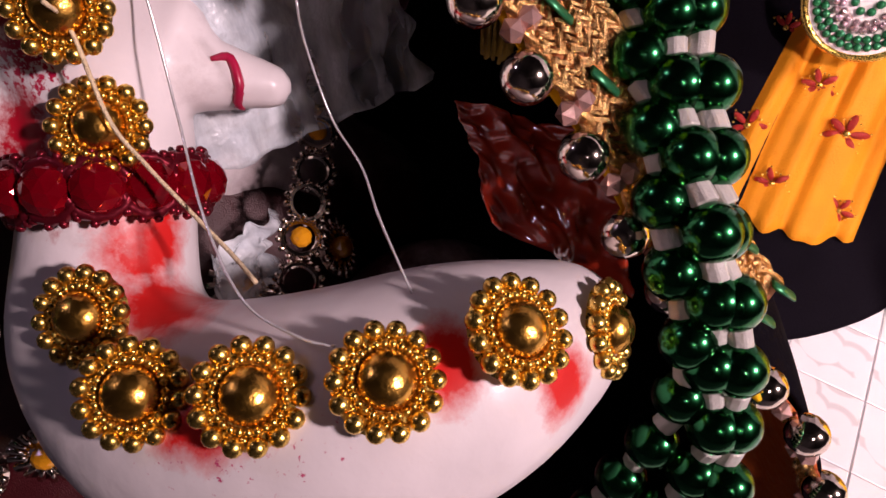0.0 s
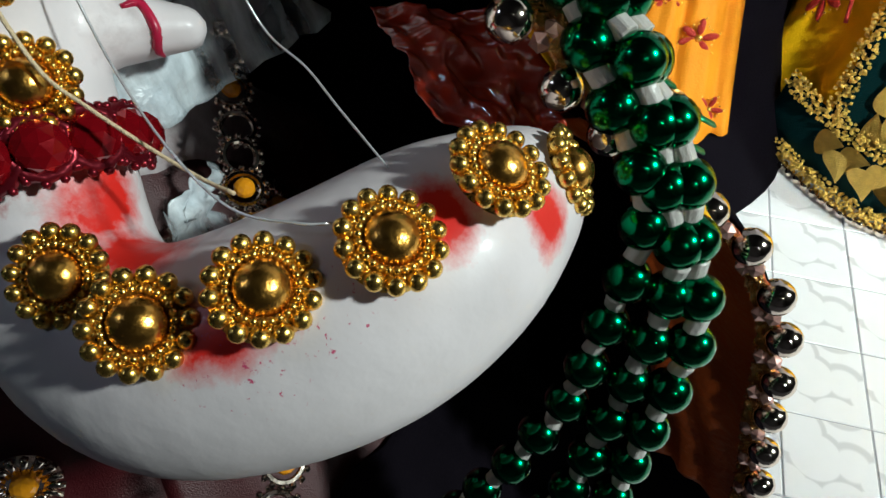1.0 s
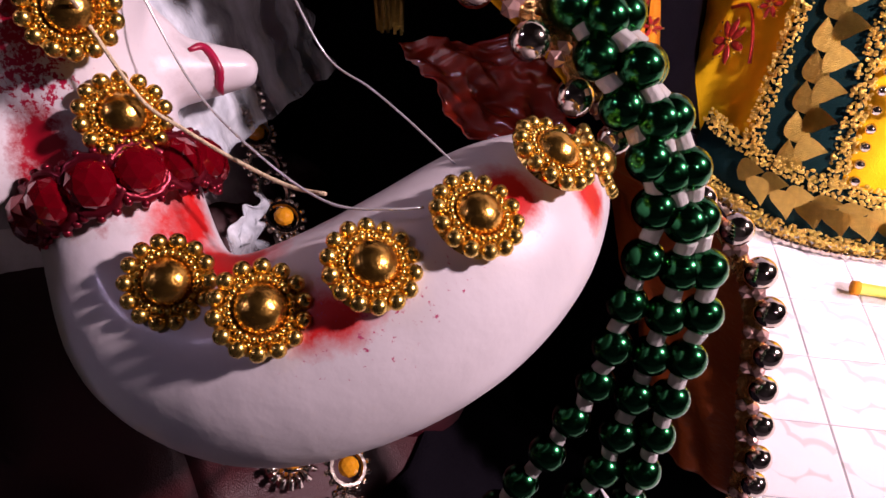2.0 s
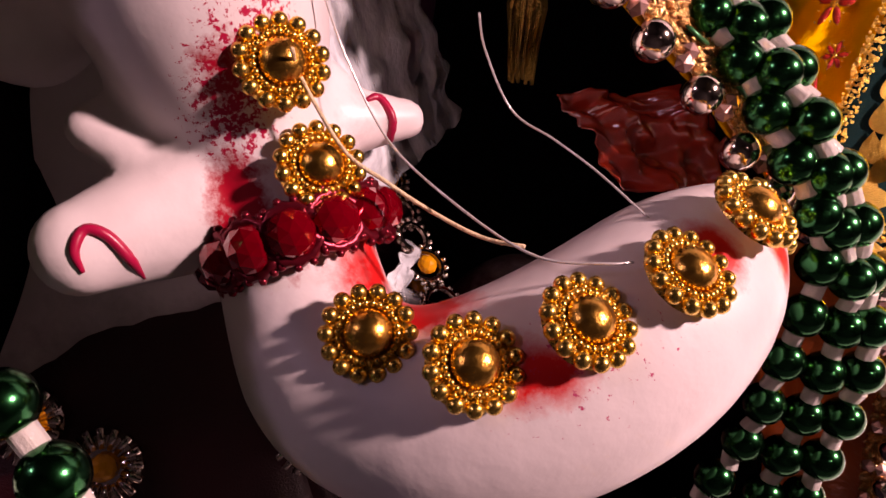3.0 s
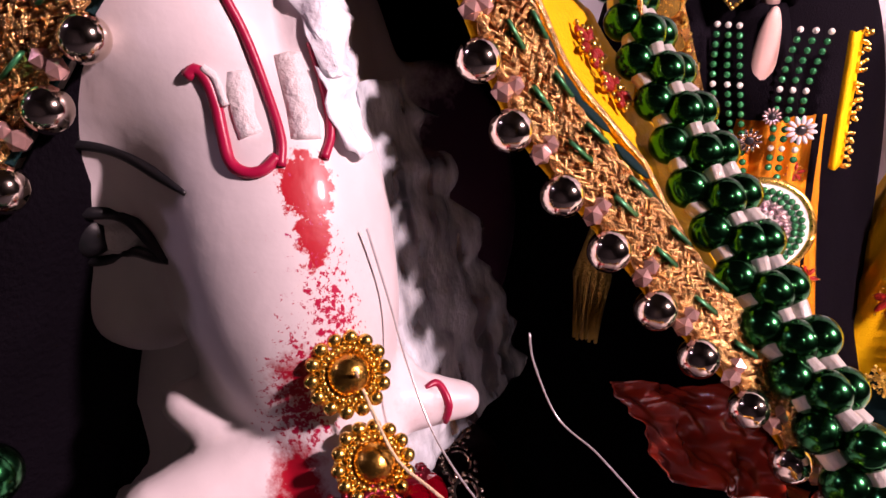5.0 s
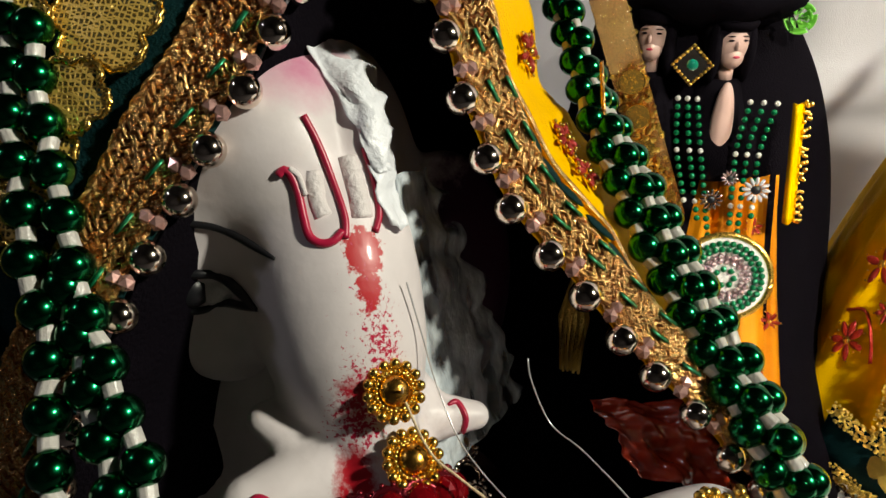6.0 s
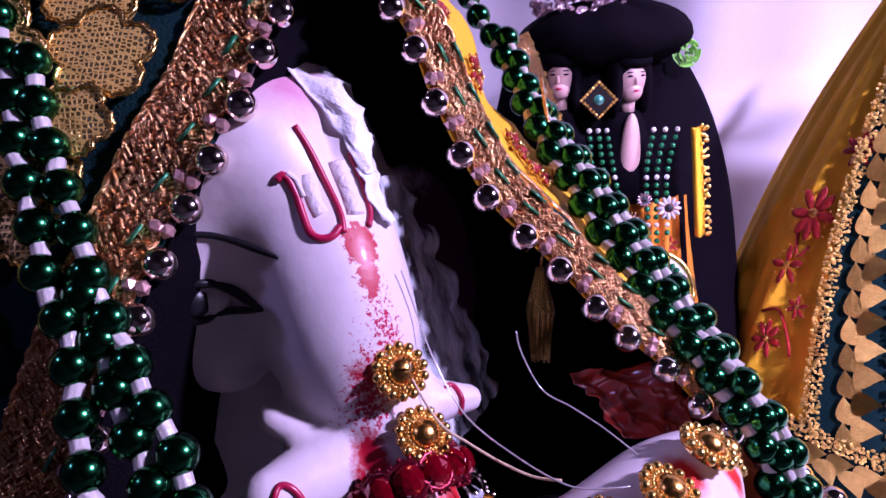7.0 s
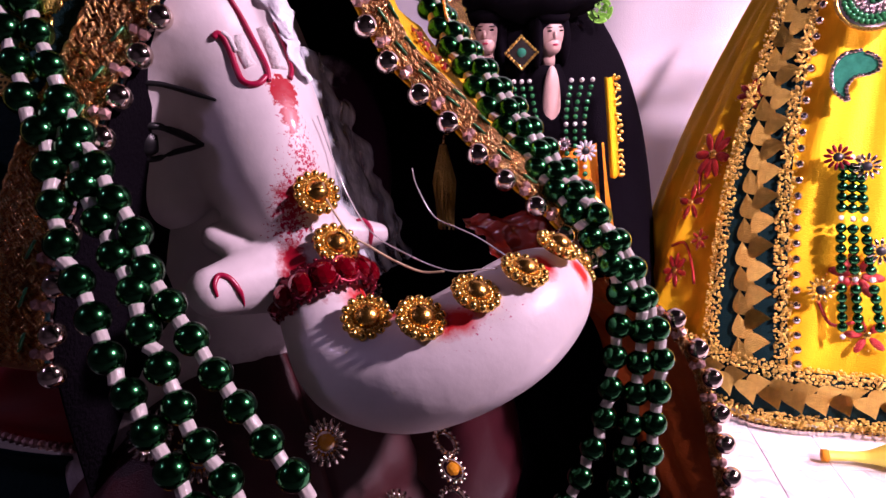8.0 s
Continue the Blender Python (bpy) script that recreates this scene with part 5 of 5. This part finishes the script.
def gold_border(path, name="gold_border"):
    bm = bmesh.new()
    line = smooth_line([tuple(p - base) for p in path], 0.0026)
    for q in line:
        for _ in range(6):
            v = noise.random_unit_vector() * 0.0030
            bmesh.ops.create_icosphere(bm, subdivisions=1, radius=random.uniform(0.0007, 0.0014), matrix=move(*(Vector(q) + v)))
    return part(name, mesh_of(name, bm, GILT_LEAF, False), gown)


zs = [0.050 + 0.026 * i for i in range(11)]
gold_border([cone(left_edge(z), z, 0.007) for z in zs])
gold_border([cone(left_edge(z) + 2.0, z, 0.007) for z in zs])
gold_border([cone(right_edge(z), z, 0.007) for z in zs])
gold_border([cone(right_edge(z) - 1.8, z, 0.007) for z in zs])
gold_border([cone(207 + 6 * i, 0.051, 0.0075) for i in range(12)])
gold_border([cone(207 + 6 * i, 0.046, 0.0080) for i in range(12)])
gold_border([cone(212 + 6 * i, 0.014, 0.0090) for i in range(11)])
gold_border([cone(212 + 6 * i, 0.010, 0.0090) for i in range(11)])
b = bmesh.new()
ball(b, 0.0031, u=12, v=8)
PEARL = mesh_of("pearl", b, SILVER)
for k in range(30):
    d = 213 + 2.0 * k
    part("pearl", PEARL, gown, Matrix.Translation(cone(d, 0.0045, 0.0110) - base))
for k in range(26):
    z = 0.056 + 0.0100 * k
    part("pearl", PEARL, gown, Matrix.Translation(cone(right_edge(z) + 2.4, z, 0.008) - base))
for d, z, r, lobes in ((198.5, 0.142, 0.0105, 3), (200, 0.180, 0.014, 6), (201, 0.090, 0.010, 5), (206, 0.225, 0.009, 5), (206.5, 0.120, 0.006, 4), (247, 0.120, 0.012, 6), (252, 0.080, 0.010, 3)):
    part("red_motif", sequin_motif(Matrix.Translation(-base) @ facing(cone(d, z, 0.005), cone_out(d), z * 40), r * 1.35, lobes + 2), gown, label="red sequin flower motif")
for pts in (((196, 0.105), (201, 0.112), (206, 0.100), (209, 0.085)), ((240, 0.10), (244, 0.085), (249, 0.088)), ((197, 0.165), (200, 0.150), (203, 0.16))):
    bm = bmesh.new()
    tube(bm, smooth_line([tuple(cone(d, z, 0.004) - base) for d, z in pts], 0.003), 0.0012, 6)
    part("stem", mesh_of("stem", bm, MOTIF_RED), gown)

for d0, d1, dx in ((239.5, 247, 0), (241.5, 250, 0.004), (243.0, 254, 0.008)):
    small_string([tuple(cone(d0, 0.195, 0.014)), tuple(cone((d0 + d1) / 2 - 1, 0.145, 0.016)), tuple(cone(d1, 0.078 + dx, 0.014))], MID_GREEN, 0.0066, "string of small green beads on the yellow gown", "strings on the gown")
for d, z, m in ((238.4, 0.195, RED_SETTING), (245.0, 0.191, SILVER), (250.4, 0.141, SILVER), (240.5, 0.112, GOLD)):
    daisy(tuple(cone(d, z, 0.017)), tuple(cone_out(d)), 0.0088, m, BLACK_PAINT, "beaded daisy brooch with a black heart", "daisies on the gown")
round_ornament(tuple(cone(239.5, 0.292, 0.018)), tuple(cone_out(240)), 0.022, "round gilt ornament filled with green beads")

# paisley brooch
paisley = thing("paisley_brooch", facing(tuple(cone(238.5, 0.2436, 0.016)), tuple(cone_out(238.5))), "paisley brooch of emerald glass edged with silver beads", "brooch")
outline = [(0.000, 0.016), (0.009, 0.013), (0.0135, 0.004), (0.012, -0.007), (0.006, -0.014), (0.001, -0.016), (0.0035, -0.008), (0.000, -0.001), (-0.007, 0.001), (-0.0125, 0.005), (-0.010, 0.012), (0.000, 0.016)]
loop = smooth_line([(-x, y, 0.001) for x, y in outline], 0.0026)
bm = bmesh.new()
vs = [bm.verts.new((p[0], p[1], 0.002)) for p in loop[:-1]]
f = bm.faces.new(vs)
ext = bmesh.ops.extrude_face_region(bm, geom=[f])
bmesh.ops.translate(bm, verts=[v for v in ext["geom"] if isinstance(v, bmesh.types.BMVert)], vec=(0, 0, -0.003))
bmesh.ops.recalc_face_normals(bm, faces=bm.faces)
part("emerald_glass", mesh_of("emerald_glass", bm, EMERALD, False), paisley)
b = bmesh.new()
ball(b, 0.0017, u=8, v=6)
EDGE_PEARL = mesh_of("edge_pearl", b, SILVER)
for p in loop[:-1]:
    part("edge_pearl", EDGE_PEARL, paisley, move(p[0], p[1], 0.0022))

# ---- banana on the floor ----
banana = thing("banana", (0.279, 0.273, 0.0), "ripe yellow banana lying on the tiles", "banana")
line = smooth_line([(-0.060, 0.014, 0.0075), (-0.046, 0.012, 0.0085), (-0.036, 0.010, 0.0095), (-0.020, 0.006, 0.0135), (0.0, 0.002, 0.0155), (0.03, -0.002, 0.0165), (0.07, 0.002, 0.0160), (0.10, 0.012, 0.0120), (0.115, 0.018, 0.0100)], 0.003)
k = np.linspace(0, 1, len(line))
rad = np.interp(k, [0, 0.08, 0.14, 0.25, 0.4, 0.6, 0.8, 0.95, 1], [0.0040, 0.0036, 0.0045, 0.0110, 0.0150, 0.0155, 0.0130, 0.0050, 0.0030])
line[:, 2] = np.maximum(line[:, 2], rad * 0.96)
b = bmesh.new()
tube(b, line, 0.01, 5, rad * 1.04)
bmesh.ops.bevel(b, geom=b.edges[:], offset=0.0012, segments=2, affect="EDGES")
part("peel", mesh_of("peel", b, BANANA), banana)
b = bmesh.new()
rod(b, 0.0043, 0.0040, 0.004, facing((-0.061, 0.0142, 0.0075), (-1, 0.15, -0.05)), 8)
part("stem_tip", mesh_of("stem_tip", b, ORANGE), banana, label="brown dried stem tip")

# ---- floor tiles ----
b = bmesh.new()
bmesh.ops.create_cube(b, size=1, matrix=move(0, 0, -0.0015) @ stretch(0.0398, 0.0413, 0.003))
bmesh.ops.bevel(b, geom=[e for e in b.edges if e.verts[0].co.z > -0.001 and e.verts[1].co.z > -0.001], offset=0.0004, segments=1, affect="EDGES")
FLOOR_TILE = mesh_of("tile", b, TILE, False)
rest = bmesh.new()
for i in range(-36, 36):
    for j in range(-34, 36):
        x, y = 0.2035 + 0.0405 * i, 0.3030 + 0.042 * j
        if abs(x) > 1.55 or abs(y - 0.2) > 1.55:
            continue
        # tiles end out of view, dark floor beyond, to cut bounce light on the statue
        if not (-0.30 < x < 0.95 and -0.05 < y < 0.70):
            continue
        if -7 <= i <= 8 and -8 <= j <= 8:
            part("tile", FLOOR_TILE, floor, move(x, y, random.uniform(-0.0001, 0.0001)))
        else:
            vs = [rest.verts.new((x + a * 0.0199, y + c * 0.0206, 0.0)) for a, c in ((-1, -1), (1, -1), (1, 1), (-1, 1))]
            rest.faces.new(vs)
part("tile_field", mesh_of("tile_field", rest, TILE, False), floor)["kind"] = "stuff"
